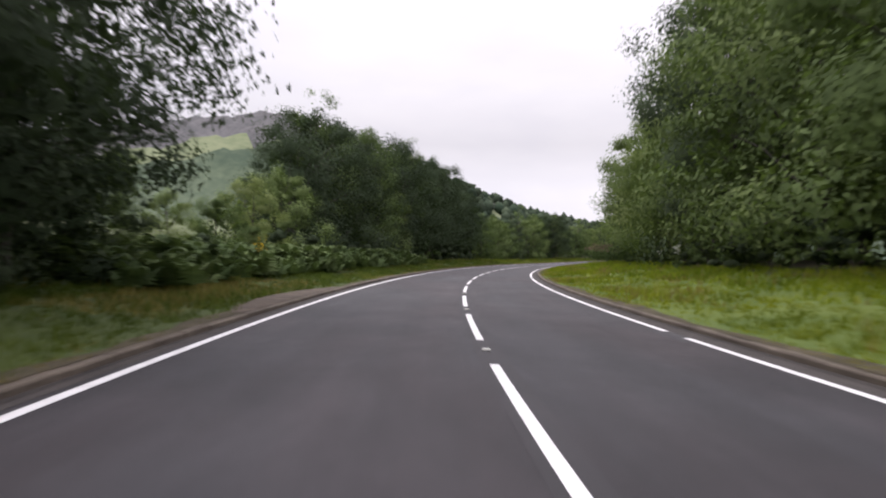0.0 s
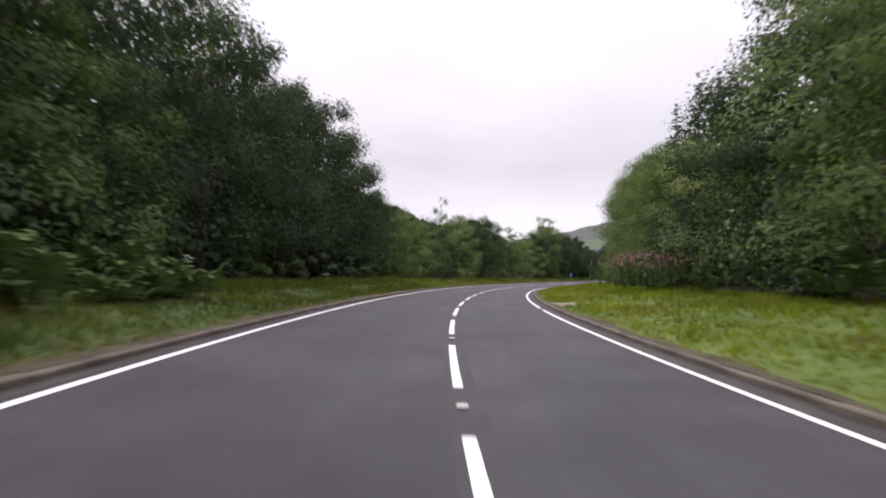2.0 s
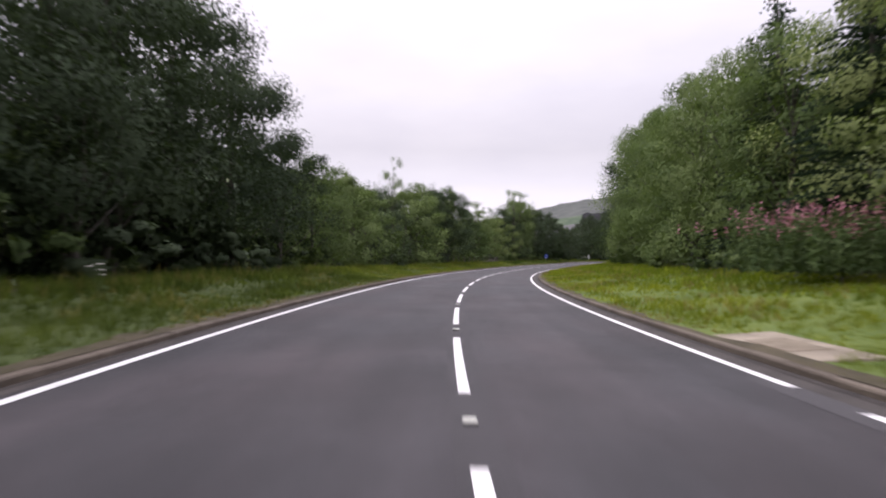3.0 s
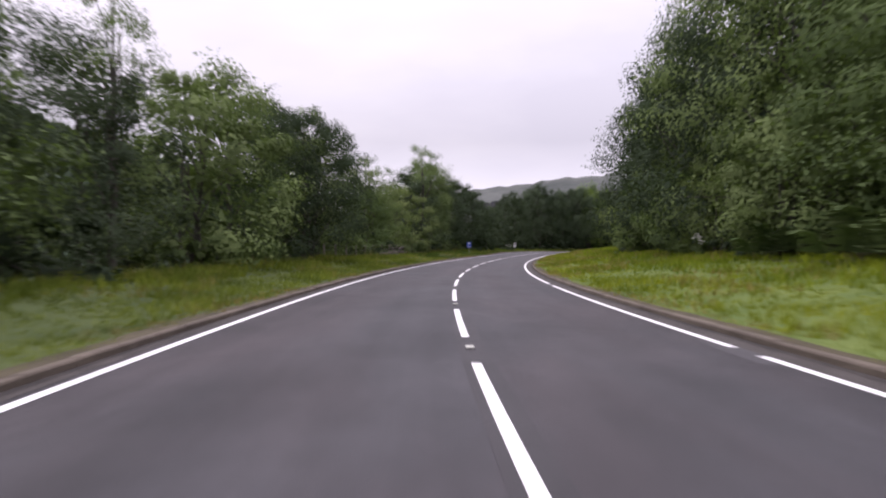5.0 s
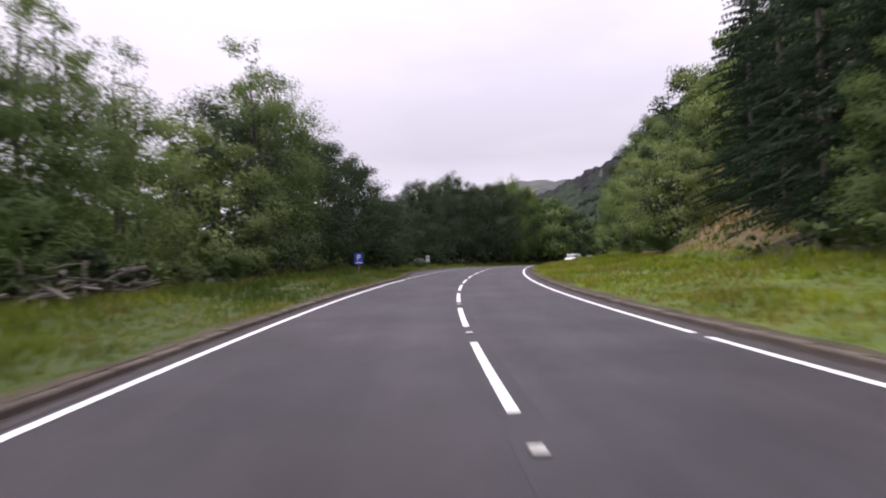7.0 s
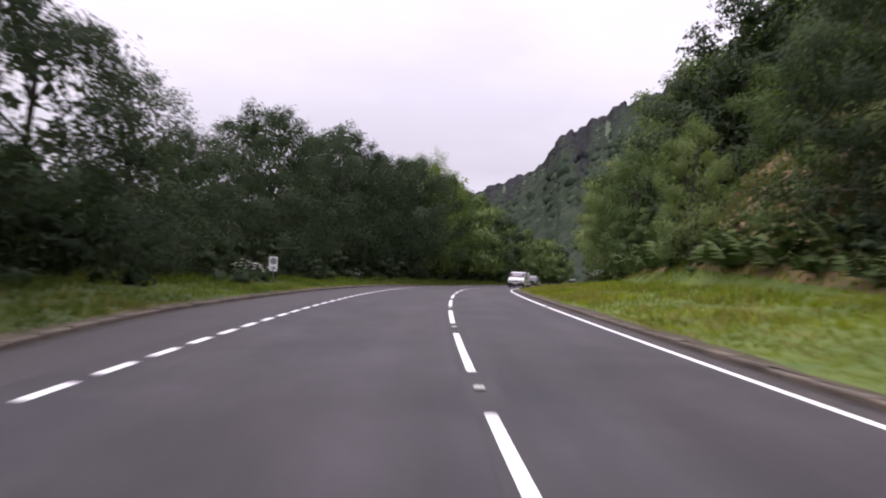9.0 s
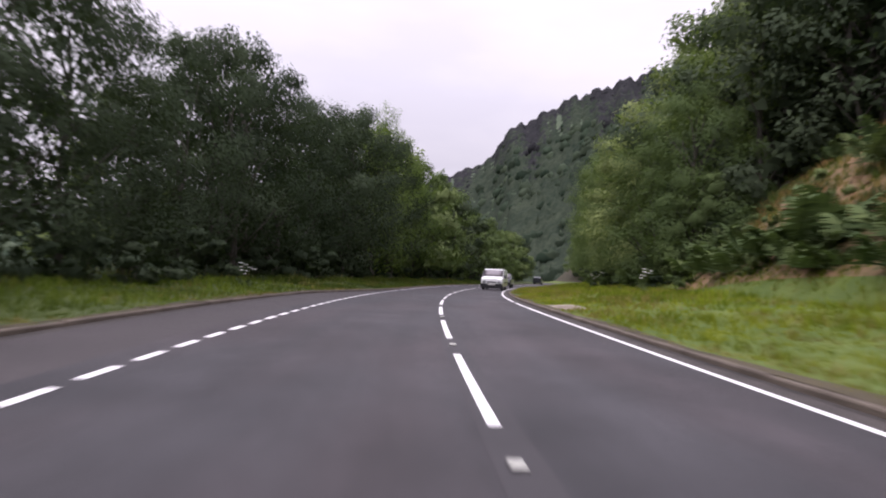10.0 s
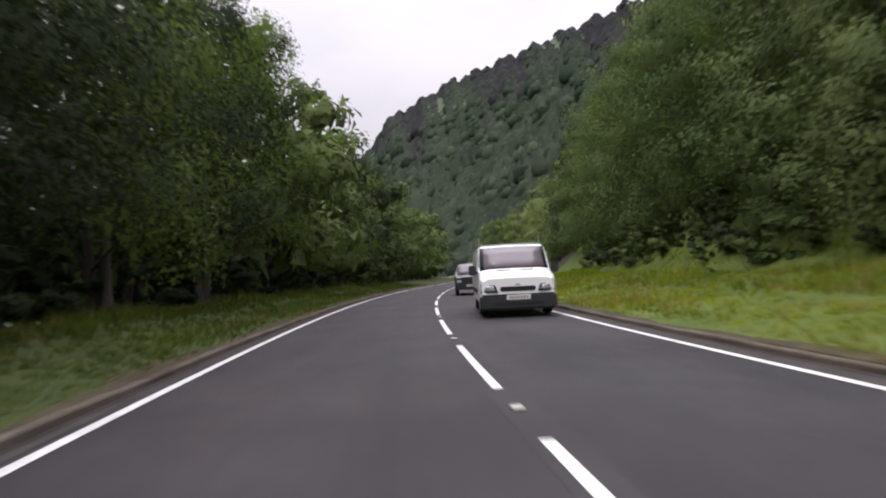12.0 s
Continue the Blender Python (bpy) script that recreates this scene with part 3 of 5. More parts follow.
def broadleaf(name, seed, height, spread, low, clumps, count, length, mat, airy=1.0, stems=1, core=0.66, inside=100):
    """A broad-leaved tree: trunk with limbs, and a crown of boughs, each a group of leaf clumps, of uneven outline.
    low: where the crown begins, of its height."""
    rng = np.random.default_rng(seed)
    root = new(name)
    verts, faces, centres, radii, boughs, sizes = [], [], [], [], [], []
    lobes = rng.random(5) * 2 * np.pi
    per = 6
    n = max(5, clumps // per)
    for i in range(n):
        v = ((i + rng.random()) / n) ** 0.92
        u = low + (0.93 - low) * v
        prof = (0.80 + 0.45 * v) * (1 - v ** 2.3) ** 0.6
        ang = i * 2.4 + rng.random() * 0.9
        uneven = 1 + 0.20 * np.sin(2 * ang + lobes[0]) + 0.16 * np.sin(3 * ang + lobes[1] + 5 * v)
        rad = spread * prof * uneven * (0.60 + 0.30 * rng.random())
        bough = np.array([rad * np.cos(ang), rad * np.sin(ang), height * u])
        size = height * (0.085 + 0.055 * rng.random()) * (1.15 - 0.35 * v)
        boughs.append(bough)
        sizes.append(size)
        for k in range(per):
            d = rng.normal(size=3)
            d[:2] += 0.9 * np.array([np.cos(ang), np.sin(ang)])
            d[2] = abs(d[2]) * 0.9 - 0.25
            d /= np.linalg.norm(d)
            centres.append(bough + d * size * (0.75 + 0.5 * rng.random()) * (1, 1, 0.85))
            radii.append(size * (0.50 + 0.25 * rng.random()) * airy)
    order = np.argsort([c[2] for c in boughs])
    for k in range(stems):
        ang = rng.random() * 6.28
        off = 0.0 if stems == 1 else 0.045 * height
        base = Vector((off * math.cos(ang), off * math.sin(ang), -0.3))
        tip = Vector(boughs[order[-1 - k]])
        path = [base.lerp(tip, f) + Vector((rng.normal() * 0.12, rng.normal() * 0.12, 0)) * (f > 0) for f in (0, 0.12, 0.3, 0.5, 0.7, 0.88)]
        r0 = height * 0.016 / stems ** 0.4
        low_plant = height < 3
        tube(verts, faces, path, [r0 * 1.35, r0, r0 * 0.8, r0 * 0.6, r0 * 0.38, r0 * 0.15], 3 if low_plant else 6)
        for j in rng.choice(n, 1 if low_plant else min(n, 10 // stems + 3), replace=False):
            end = Vector(boughs[j])
            f = min(0.85, max(0.12, end.z / height - 0.22))
            start = base.lerp(tip, f)
            mid = start.lerp(end, 0.55) + Vector((rng.normal(), rng.normal(), 1.2 + rng.normal())) * 0.18
            tube(verts, faces, [start, mid, end], [r0 * 0.40, r0 * 0.24, r0 * 0.08], 4)
    under("trunk", mesh_of("trunk", verts, faces, BARK, True), root, "dark bare bark")
    hubs = np.repeat(np.array(boughs), per, 0)
    parts = [leaf_tris(rng, centres, radii, hubs, count, length)]
    # denser, larger foliage within each bough, and the dark middle of the crown
    parts.append(leaf_tris(rng, boughs, np.array(sizes) * core * 1.3, np.array(boughs) * (0.8, 0.8, 0.98), inside, length * 1.4, inner=0.3, width=0.72))
    if core > 0.5:
        middle = np.array(boughs) * (0.42, 0.42, 0.93)
        parts.append(leaf_tris(rng, middle, np.array(sizes) * core * 1.2, middle * (0, 0, 0.9), 22, length * 2.6, width=0.8))
    under("crown", crown_mesh(parts, mat), root)
    return root


def conifer(seed, height, spread):
    rng = np.random.default_rng(seed)
    root = new("conifer_tree")
    verts, faces = [], []
    tube(verts, faces, [(0, 0, -0.3), (0, 0, height * 0.5), (0.05, 0, height)], [height * 0.012, height * 0.006, 0.01])
    under("trunk", mesh_of("trunk", verts, faces, BARK, True), root)
    out = []
    level = height * 0.05
    while level < height * 0.99:
        share = 1 - level / height
        for k in range(9 if share > 0.12 else 4):
            z = level + 0.30 * rng.random()
            reach = (spread * share ** 0.85 + 0.10) * (0.55 + 0.6 * rng.random())
            ang = rng.random() * 6.283
            d, side = np.array([np.cos(ang), np.sin(ang), 0]), np.array([-np.sin(ang), np.cos(ang), 0])
            sag = 0.28 + 0.22 * rng.random()
            for f in np.linspace(0.05, 1.0, max(3, int(reach / 0.17))):
                p = d * reach * f + (0, 0, z + 0.22 * reach * f - sag * reach * f ** 1.7)
                long = (0.12 + 0.26 * min(1, reach / 1.6)) * (1.2 - 0.6 * f)
                for w in (-1, 1):
                    tip = p + (d * 0.6 + side * w * 0.75) * long + (0, 0, -0.45 * long * (0.5 + rng.random()))
                    thick = np.array([0, 0, 0.045]) + d * 0.03
                    mid = (p + tip) / 2
                    out.append([p, mid + thick, tip, mid - thick])
        level += 0.36 if share > 0.12 else 0.28
    under("needles", quads("needles", np.array(out), NEEDLE), root)
    return root


def bracken(seed, height, spread):
    """Arching fronds, each with pairs of tapering leaflets."""
    rng = np.random.default_rng(seed)
    root = new("bracken")
    out = []
    for k in range(17):
        a, reach, lift = 2.4 * k + rng.random(), spread * (0.45 + 0.65 * rng.random()), height * (0.6 + 0.5 * rng.random())
        foot = rng.normal(size=3) * (0.28, 0.28, 0) * spread
        d, side = np.array([math.cos(a), math.sin(a), 0]), np.array([-math.sin(a), math.cos(a), 0])

        def spine(f):
            return foot + d * reach * f ** 1.2 + (0, 0, lift * math.sin(1.95 * f))

        for f in np.linspace(0.28, 0.98, 11):
            long = spread * (0.50 * (1.02 - f) ** 0.75 + 0.03) * (0.85 + 0.3 * rng.random())
            q, on = spine(f), (spine(f + 0.03) - spine(f - 0.03)) / 0.06 * 0.042
            for w in (-1, 1):
                tip = q + side * w * long + d * 0.35 * long + (0, 0, -0.10 * long + 0.05 * long * rng.normal())
                out.append([q - on, q + on, tip] if w < 0 else [q + on, q - on, tip])
    under("fronds", tris("fronds", np.array(out), FERN), root)
    return root


KINDS = {}


def kind(name, ob, height, label, category="tree"):
    tagged(ob, label, category)
    KINDS[name] = (ob, height)
    ob.location = (0, 0, 0)


# full trees for the wood's edge
kind("oak", broadleaf("oak_tree", 1, 11, 3.9, 0.03, 162, 96, 0.135, LEAF_DARK), 11, "dense dark green oak with leaves almost to the ground")
kind("ash", broadleaf("ash_tree", 2, 12, 3.6, 0.04, 162, 96, 0.130, LEAF_MID), 12, "tall green ash tree in full leaf")
kind("sycamore", broadleaf("sycamore_tree", 3, 11, 4.0, 0.03, 156, 96, 0.140, LEAF_MID), 11, "broad green sycamore leaning over the verge")
kind("alder", broadleaf("alder_tree", 4, 10, 3.2, 0.03, 144, 92, 0.125, LEAF_DARK, stems=2), 10, "dark alder with several thin stems")
kind("limb", broadleaf("open_tree", 12, 12, 3.8, 0.14, 126, 88, 0.150, LEAF_DARK, 0.9, stems=3, core=0.48, inside=60), 12, "open dark tree with limbs against the sky")
kind("shade", broadleaf("overhanging_oak_tree", 14, 12, 4.6, 0.13, 174, 92, 0.135, LEAF_DARK, stems=2), 12, "dark oak with boughs hanging over the shaded verge")
kind("canopy", broadleaf("overhanging_ash_tree", 15, 13, 4.4, 0.10, 174, 92, 0.130, LEAF_LIME, 0.95, stems=2, core=0.55, inside=80), 13, "tall light green ash leaning over the verge")
kind("birch", broadleaf("birch_tree", 5, 12, 1.9, 0.30, 66, 84, 0.115, LEAF_MID, 0.8, core=0.4, inside=24), 12, "airy birch with gaps of sky in its crown")
kind("willow", broadleaf("sallow_tree", 6, 7.5, 3.1, 0.02, 150, 92, 0.100, LEAF_LIGHT, 1.05, stems=3), 7.5, "pale green sallow bush with upright shoots")
kind("hazel", broadleaf("hazel_tree", 7, 6.0, 2.8, 0.02, 126, 80, 0.110, LEAF_MID, 1.1, stems=3), 6.0, "bushy green hazel reaching to the ground")
kind("thorn", broadleaf("hawthorn_tree", 8, 5.0, 2.3, 0.02, 96, 70, 0.105, LEAF_DARK, 1.1, stems=2), 5.0, "dark hawthorn bush at the wood's edge")
kind("spruce", conifer(9, 15, 2.9), 15, "dark spruce with drooping branches")
kind("shrub", broadleaf("shrub", 10, 2.2, 1.5, 0.02, 30, 24, 0.13, LEAF_MID, 1.5, stems=2, core=0.75, inside=48), 2.2, "low leafy scrub under the trees", "shrub")
kind("bramble", broadleaf("bramble", 13, 1.6, 1.5, 0.02, 30, 22, 0.12, LEAF_DARK, 1.7, stems=2, core=0.75, inside=48), 1.6, "dark tangled bramble at the wood's edge", "shrub")
kind("bracken", bracken(11, 1.1, 0.95), 1.1, "green bracken fronds on the verge", "bracken")
# trees deeper in the wood, with coarser leaves
kind("back_oak", broadleaf("inner_oak_tree", 21, 11, 3.9, 0.05, 60, 24, 0.36, LEAF_DARK, 1.1, inside=24), 11, "dark oak standing deeper in the wood")
kind("back_ash", broadleaf("inner_ash_tree", 22, 12, 3.7, 0.05, 60, 24, 0.36, LEAF_MID, 1.1, inside=24), 12, "green ash standing deeper in the wood")
kind("back_hazel", broadleaf("slope_tree", 23, 7, 3.2, 0.03, 54, 22, 0.32, LEAF_MID, 1.2, stems=3, inside=24), 7, "green scrub tree on the slope")
kind("slope_ash", broadleaf("slope_ash_tree", 24, 10, 3.3, 0.04, 108, 52, 0.19, LEAF_MID, 1.05, inside=40), 10, "tall green ash on the steep slope")
kind("slope_oak", broadleaf("slope_oak_tree", 25, 9, 3.3, 0.04, 108, 52, 0.19, LEAF_DARK, 1.05, stems=2, inside=40), 9, "dark oak on the steep slope")
kind("slope_sallow", broadleaf("slope_sallow_tree", 26, 7, 3.0, 0.03, 96, 52, 0.16, LEAF_LIGHT, 1.05, stems=3, inside=40), 7, "pale green sallow on the steep slope")
kind("understorey", broadleaf("understorey_bush", 27, 4.5, 2.4, 0.03, 48, 22, 0.26, LEAF_DARK, 1.2, stems=2, inside=22), 4.5, "dark bush in the shade of the oaks", "shrub")
PLANTED = {}


def plant(which, s, o, height, wide=1.0, turn=0.0, sink=0.05):
    """Stands one tree of a kind on the ground at s and o."""
    ob, size = KINDS[which]
    k = height / size
    x, y, z = rp(s, o, ground_h(s, o) - (0.14 * height if size < 3 else sink))
    m = Matrix.Translation((x, y, z)) @ Matrix.Rotation(turn, 4, "Z") @ Matrix.Diagonal((k * wide, k * wide, k, 1))
    if which in PLANTED:
        first = ob.matrix_basis.copy()
        ob.matrix_basis = Matrix()
        made = copy_thing(ob, m)
        ob.matrix_basis = first
        return made
    PLANTED[which] = True
    ob.matrix_basis = m
    return ob


HL_S = [-20, 0, 7, 10, 12, 18, 22, 26, 31, 34, 38, 45, 49, 55, 63, 70, 79, 84, 87, 90, 98, 103, 110, 120, 128, 134, 139, 143, 148, 154, 157, 160, 163, 167, 171, 177, 183, 188, 192, 196, 198, 201, 203, 206, 210, 213, 216, 218, 221, 226, 231, 236, 246, 258, 272, 290, 305, 320, 430]
HL = [11, 12, 12.5, 11, 5, 2.8, 3.2, 4.5, 5.4, 7.6, 10.5, 11.8, 12.3, 12.7, 13, 13.4, 13.4, 13.7, 11, 8.3, 7.8, 6.9, 7.4, 8.5, 9.0, 9.3, 8.6, 6.9, 6.6, 7.0, 6.7, 7.0, 8.6, 11.2, 11.2, 10.6, 10.2, 9, 8.8, 7.2, 5.8, 5.7, 7.8, 9.5, 11, 11.8, 10.8, 9.6, 11.9, 13.6, 14.7, 13.6, 15.6, 16.4, 15.8, 14.4, 12.4, 11, 10]
HR_S = [-20, 25, 42, 47, 53, 58, 63, 66, 69, 75, 85, 95, 105, 115, 125, 140, 150, 156, 164, 174, 182, 192, 205, 216, 230, 245, 260, 280, 300, 340, 430]
HR = [14, 15.5, 14.6, 12.0, 11.5, 12.3, 12.5, 12.5, 10.5, 9.8, 10.2, 11.2, 12, 13, 14, 14.5, 14, 10, 7, 6, 7, 8.5, 7, 9, 10, 10.5, 11.5, 12.5, 12.5, 12, 12]
rnd = random.Random(7)


def spin():
    return rnd.uniform(0, 6.28)


# left of the road: the wood's edge, a row behind it, and scrub along its foot
s = -18.0
while s < 425:
    h = float(np.interp(s, HL_S, HL)) * rnd.uniform(0.97, 1.06)
    tall = ["ash", "oak", "sycamore", "alder", "oak", "ash"] if h > 9.4 else ["alder", "hazel", "willow", "sycamore"]
    if 92 < s < 164:
        tall = ["willow", "hazel", "ash", "willow", "sycamore"] if not 104 < s < 122 else ["ash", "hazel", "alder", "sycamore"]
    if 120 < s < 143:
        tall = ["ash", "sycamore", "hazel", "alder"] if s < 129 else ["ash", "shade", "ash"]
    if 36 < s < 91:
        tall = ["shade", "oak", "shade"]
    if 166 < s <= 199:
        tall = ["ash", "oak", "ash", "shade"] if s < 183 else ["oak", "shade", "oak"]
    if 219 <= s < 243:
        tall = ["shade", "oak", "limb"]
    if s >= 243:
        tall = ["shade", "oak", "shade", "canopy"]
    if s >= 254:
        tall = ["canopy", "shade", "canopy"]
    if s < 12:
        tall = ["shade", "oak"]
    if 15 < s < 36:
        tall = ["willow", "hazel"] if s < 27 else ["alder", "hazel"]
    if s > 268:
        tall = ["back_ash", "back_hazel", "back_ash", "back_oak"]
    if 197 < s < 231:   # set one by one below
        s = 231.5
        continue
    inner = 7.4 if s > 238 else 8.5 if 114 < s <= 131 else 10.1 if 131 < s < 161 else 9.3
    plant(rnd.choice(tall), s, -inner - 0.27 * min(h, 14) * rnd.uniform(0.85, 1.2), h, rnd.uniform(0.92, 1.12) * min(1, 13 / h) ** 0.6, spin())
    s += rnd.uniform(3.7, 5.1) if s < 280 else rnd.uniform(4.5, 6.0)
for which, s, o, h, w in (("oak", 198.3, -11.6, 6.2, 0.95), ("alder", 201.6, -11.4, 6.0, 1.0), ("oak", 205.8, -11.8, 8.8, 0.85), ("shade", 209.8, -12.2, 10.8, 0.8), ("oak", 213.4, -12.3, 11.5, 0.75),
                           ("alder", 217.4, -12.0, 8.0, 0.9), ("shade", 221.4, -12.2, 11.6, 0.8), ("limb", 225.0, -12.4, 13.2, 0.9), ("shade", 228.6, -12.6, 13.8, 0.9)):
    plant(which, s, o, h, w, spin())
s = -15.0
while s < 420:
    if not (12 < s < 60 or 222 < s < 236):
        h = float(np.interp(s, HL_S, HL)) * rnd.uniform(0.78, 0.95)
        plant(rnd.choice(["back_oak", "back_ash"]), s, -17.5 + rnd.uniform(-1.5, 1.5), h, 1.1, spin())
    s += rnd.uniform(5.8, 8)
s = -12.0
while s < 340:
    low = rnd.uniform(1.2, 2.8)
    plant(rnd.choice(["bramble"] if 28 < s < 60 or 186 < s < 290 else ["shrub", "bramble", "shrub"]), s, -10.0 - rnd.uniform(0.0, 1.6) - (1.0 if 131 < s < 147 else 0.0), low, rnd.uniform(0.9, 1.3), spin())
    s += rnd.uniform(1.9, 3.2)
for s, o, h in ((3.0, -9.2, 13.5), (7.6, -9.4, 14.5), (10.3, -9.9, 13.4)):
    plant("limb", s, o, h, 1.0, spin())
for which, s, o, h in (("oak", 3.5, -13.2, 12.5), ("oak", 8.0, -13.8, 12.5), ("shade", 0.5, -11.0, 13.0), ("shade", 6.0, -11.5, 13.5), ("oak", 11.2, -12.6, 11.5), ("shade", 9.2, -10.6, 12.8)):
    plant(which, s, o, h, 0.9, spin())
for s, o, h in ((3.5, -10.6, 4.5), (7.0, -10.2, 4.6), (11.0, -10.6, 4.6), (13.8, -10.8, 3.6), (8.5, -12.5, 6.0), (3.0, -12.5, 6.5)):
    plant("thorn", s, o, h, 1.2, spin())
for s, o, h in ((112.6, -10.6, 10.4), (131.5, -10.6, 9.4), (41, -12.5, 12.5), (148, -13, 8), (166.0, -11.2, 12.8), (170, -12.5, 12), (63, -12, 13.5), (151, -12.5, 9.5), (153.5, -13, 10), (155.5, -12.4, 9), (173, -12.5, 13), (171, -11.8, 13)):
    plant("birch", s, o, h, 0.7 if 100 < s < 120 else 1.0, spin())

for i in range(74):
    s = 38 + 1.25 * i if i < 40 else 180 + 2.2 * (i - 40) if i < 50 else 224 + 2.0 * (i - 50)
    plant("understorey", s, -14.2 - 1.6 * rnd.random(), rnd.uniform(3.5, 5.2), 1.15, spin())
for which, s, o, h, turned in (("ash", 48.5, -11.2, 11.5, 1.0), ("willow", 51.5, -10.9, 8.0, 2.0), ("limb", 133.6, -11.0, 10.2, 0.6), ("limb", 137.0, -11.4, 10.0, 2.9)):
    plant(which, s, o, h, 0.95, turned)

# inside of the bend
s = -18.0
while s < 425:
    h = float(np.interp(s, HR_S, HR)) * rnd.uniform(0.96, 1.12)
    tall = ["ash", "oak", "sycamore", "alder", "ash"] if h > 9.5 else ["ash", "alder", "willow"] if h > 8 else ["hazel", "willow", "thorn"]
    if s < 60 or 228 < s <= 300:
        tall = ["ash", "sycamore", "ash", "ash", "oak"] if s < 60 else ["ash", "sycamore", "ash", "ash", "willow"] if s < 246 else ["ash", "sycamore", "ash"]
    if 38 < s <= 57:
        tall = ["ash", "willow", "sycamore"]
    if 57 < s < 68:
        tall = ["oak", "ash", "alder"]
    if 68 <= s < 96:
        tall = ["ash", "sycamore", "willow", "ash"]
    if 96 < s < 150:
        tall = ["oak", "alder", "oak", "alder"] if s > 127 else ["ash", "alder", "ash", "oak"]
    if s > 300:
        tall = ["slope_ash", "slope_sallow", "slope_ash", "slope_oak"]
    o = 9.7 + 0.27 * h * rnd.uniform(0.95, 1.25) + (1.2 if 158 < s < 232 else -0.3 if s < 40 else 1.6 if 66 < s < 79 else 0.3)
    if not (142 < s < 172 or 196.5 < s < 226):
        plant(rnd.choice(tall), s, o, h, rnd.uniform(0.9, 1.1), spin())
    s += rnd.uniform(3.9, 5.3) if s < 290 else rnd.uniform(5, 6.5)
s = -10.0
while s < 165:
    h = float(np.interp(s, HR_S, HR)) * rnd.uniform(0.9, 1.1)
    plant(rnd.choice(["back_oak", "back_ash", "back_oak"]), s, 19.5 + rnd.uniform(-1.5, 2), h, 1.1, spin())
    s += rnd.uniform(5.8, 8)
s = -12.0
while s < 300:
    if not 160 < s < 178:
        plant(rnd.choice(["shrub", "bracken", "bracken"] if 194 < s < 227 else ["shrub", "bramble", "shrub", "bracken"]), s, 11.0 + (1.8 if 160 < s < 232 else 1.0 if 66 < s < 79 else 0.0) + rnd.uniform(-0.3, 1.8), rnd.uniform(1.0, 2.2), rnd.uniform(0.9, 1.3), spin())
    s += rnd.uniform(2.4, 3.8)
for s, o, h in ((75.5, 13.2, 12.6), (83.5, 13.6, 13.4), (79, 15.0, 11.8), (89, 15.5, 13.2), (96, 16.5, 14), (144.5, 13.8, 14.5), (148.5, 13.6, 15), (152.0, 13.3, 15.5), (156.5, 13.4, 16.5), (161, 14.0, 16), (166, 14.6, 15), (170, 16.5, 12), (154, 16.5, 15), (214, 33, 12), (222, 34, 12), (250, 23, 17), (254.5, 20.5, 18.5), (258, 23.5, 19.5), (261, 20.5, 19), (266, 24, 18), (244, 26, 15), (236, 24, 13),
                (229, 31, 11), (240, 33, 12), (246, 30, 12), (252, 33, 13), (231, 38, 12)):
    plant("spruce", s, o, h, 1.25 if s < 100 else 1.0, spin())
for which, s, o, h, w in (("oak", 141.5, 13.0, 13.5, 0.9), ("oak", 147.0, 15.6, 13.6, 0.9), ("alder", 151.0, 16.2, 12.5, 0.9), ("willow", 206.0, 12.2, 7.4, 0.82), ("oak", 194.8, 15.0, 10.0, 0.85), ("ash", 190.0, 14.6, 9.5, 0.9), ("hazel", 228.5, 13.6, 5.5, 1.0), ("thorn", 213.5, 15.5, 2.0, 1.2),
                           ("alder", 234.0, 15.6, 8.0, 1.0), ("sycamore", 243.0, 13.6, 9.0, 1.0), ("hazel", 239.0, 12.7, 4.6, 1.0), ("willow", 249.5, 12.6, 10.0, 0.72), ("willow", 245.5, 12.6, 7.5, 0.8), ("hazel", 246.0, 12.5, 4.2, 1.0), ("hazel", 254.0, 12.6, 4.8, 1.0), ("sycamore", 138.0, 12.6, 8.0, 0.9), ("hazel", 144.0, 12.3, 5.5, 1.0), ("willow", 150.0, 12.3, 6.0, 0.9), ("hazel", 131.0, 12.1, 5.0, 1.0), ("willow", 124.0, 12.2, 6.0, 0.9), ("hazel", 117.0, 12.1, 5.5, 1.0), ("thorn", 186.0, 12.9, 3.2, 1.1), ("hazel", 180.0, 13.2, 3.5, 1.1), ("thorn", 174.5, 13.0, 2.6, 1.1)):
    plant(which, s, o, h, w, spin())
for i in range(150):   # scrub on the rocky bank
    s, o = rnd.uniform(158, 238), 11.8 + 9 * rnd.random() ** 1.5
    if not (193 < s < 213 and 12.3 < o < 24 or 213 <= s < 224 and 12.6 < o < 24 and rnd.random() < 0.85 or 160 < s < 174 and o < 14.5):
        plant(rnd.choice(["bramble", "shrub", "bracken", "bracken"] if s > 226 else ["shrub", "bracken", "bracken"]), s, o, rnd.uniform(0.8, 1.7), rnd.uniform(1.0, 1.6), spin())
for i in range(64):   # brambles and ferns along the foot of the bank
    if i > 13:
        plant(rnd.choice(["bracken", "bracken", "shrub"] if 28 < i < 56 else ["bramble", "bracken", "shrub"]), 160 + 1.2 * i, 11.7 + 1.6 * rnd.random(), rnd.uniform(0.8, 1.5), 1.4, spin())
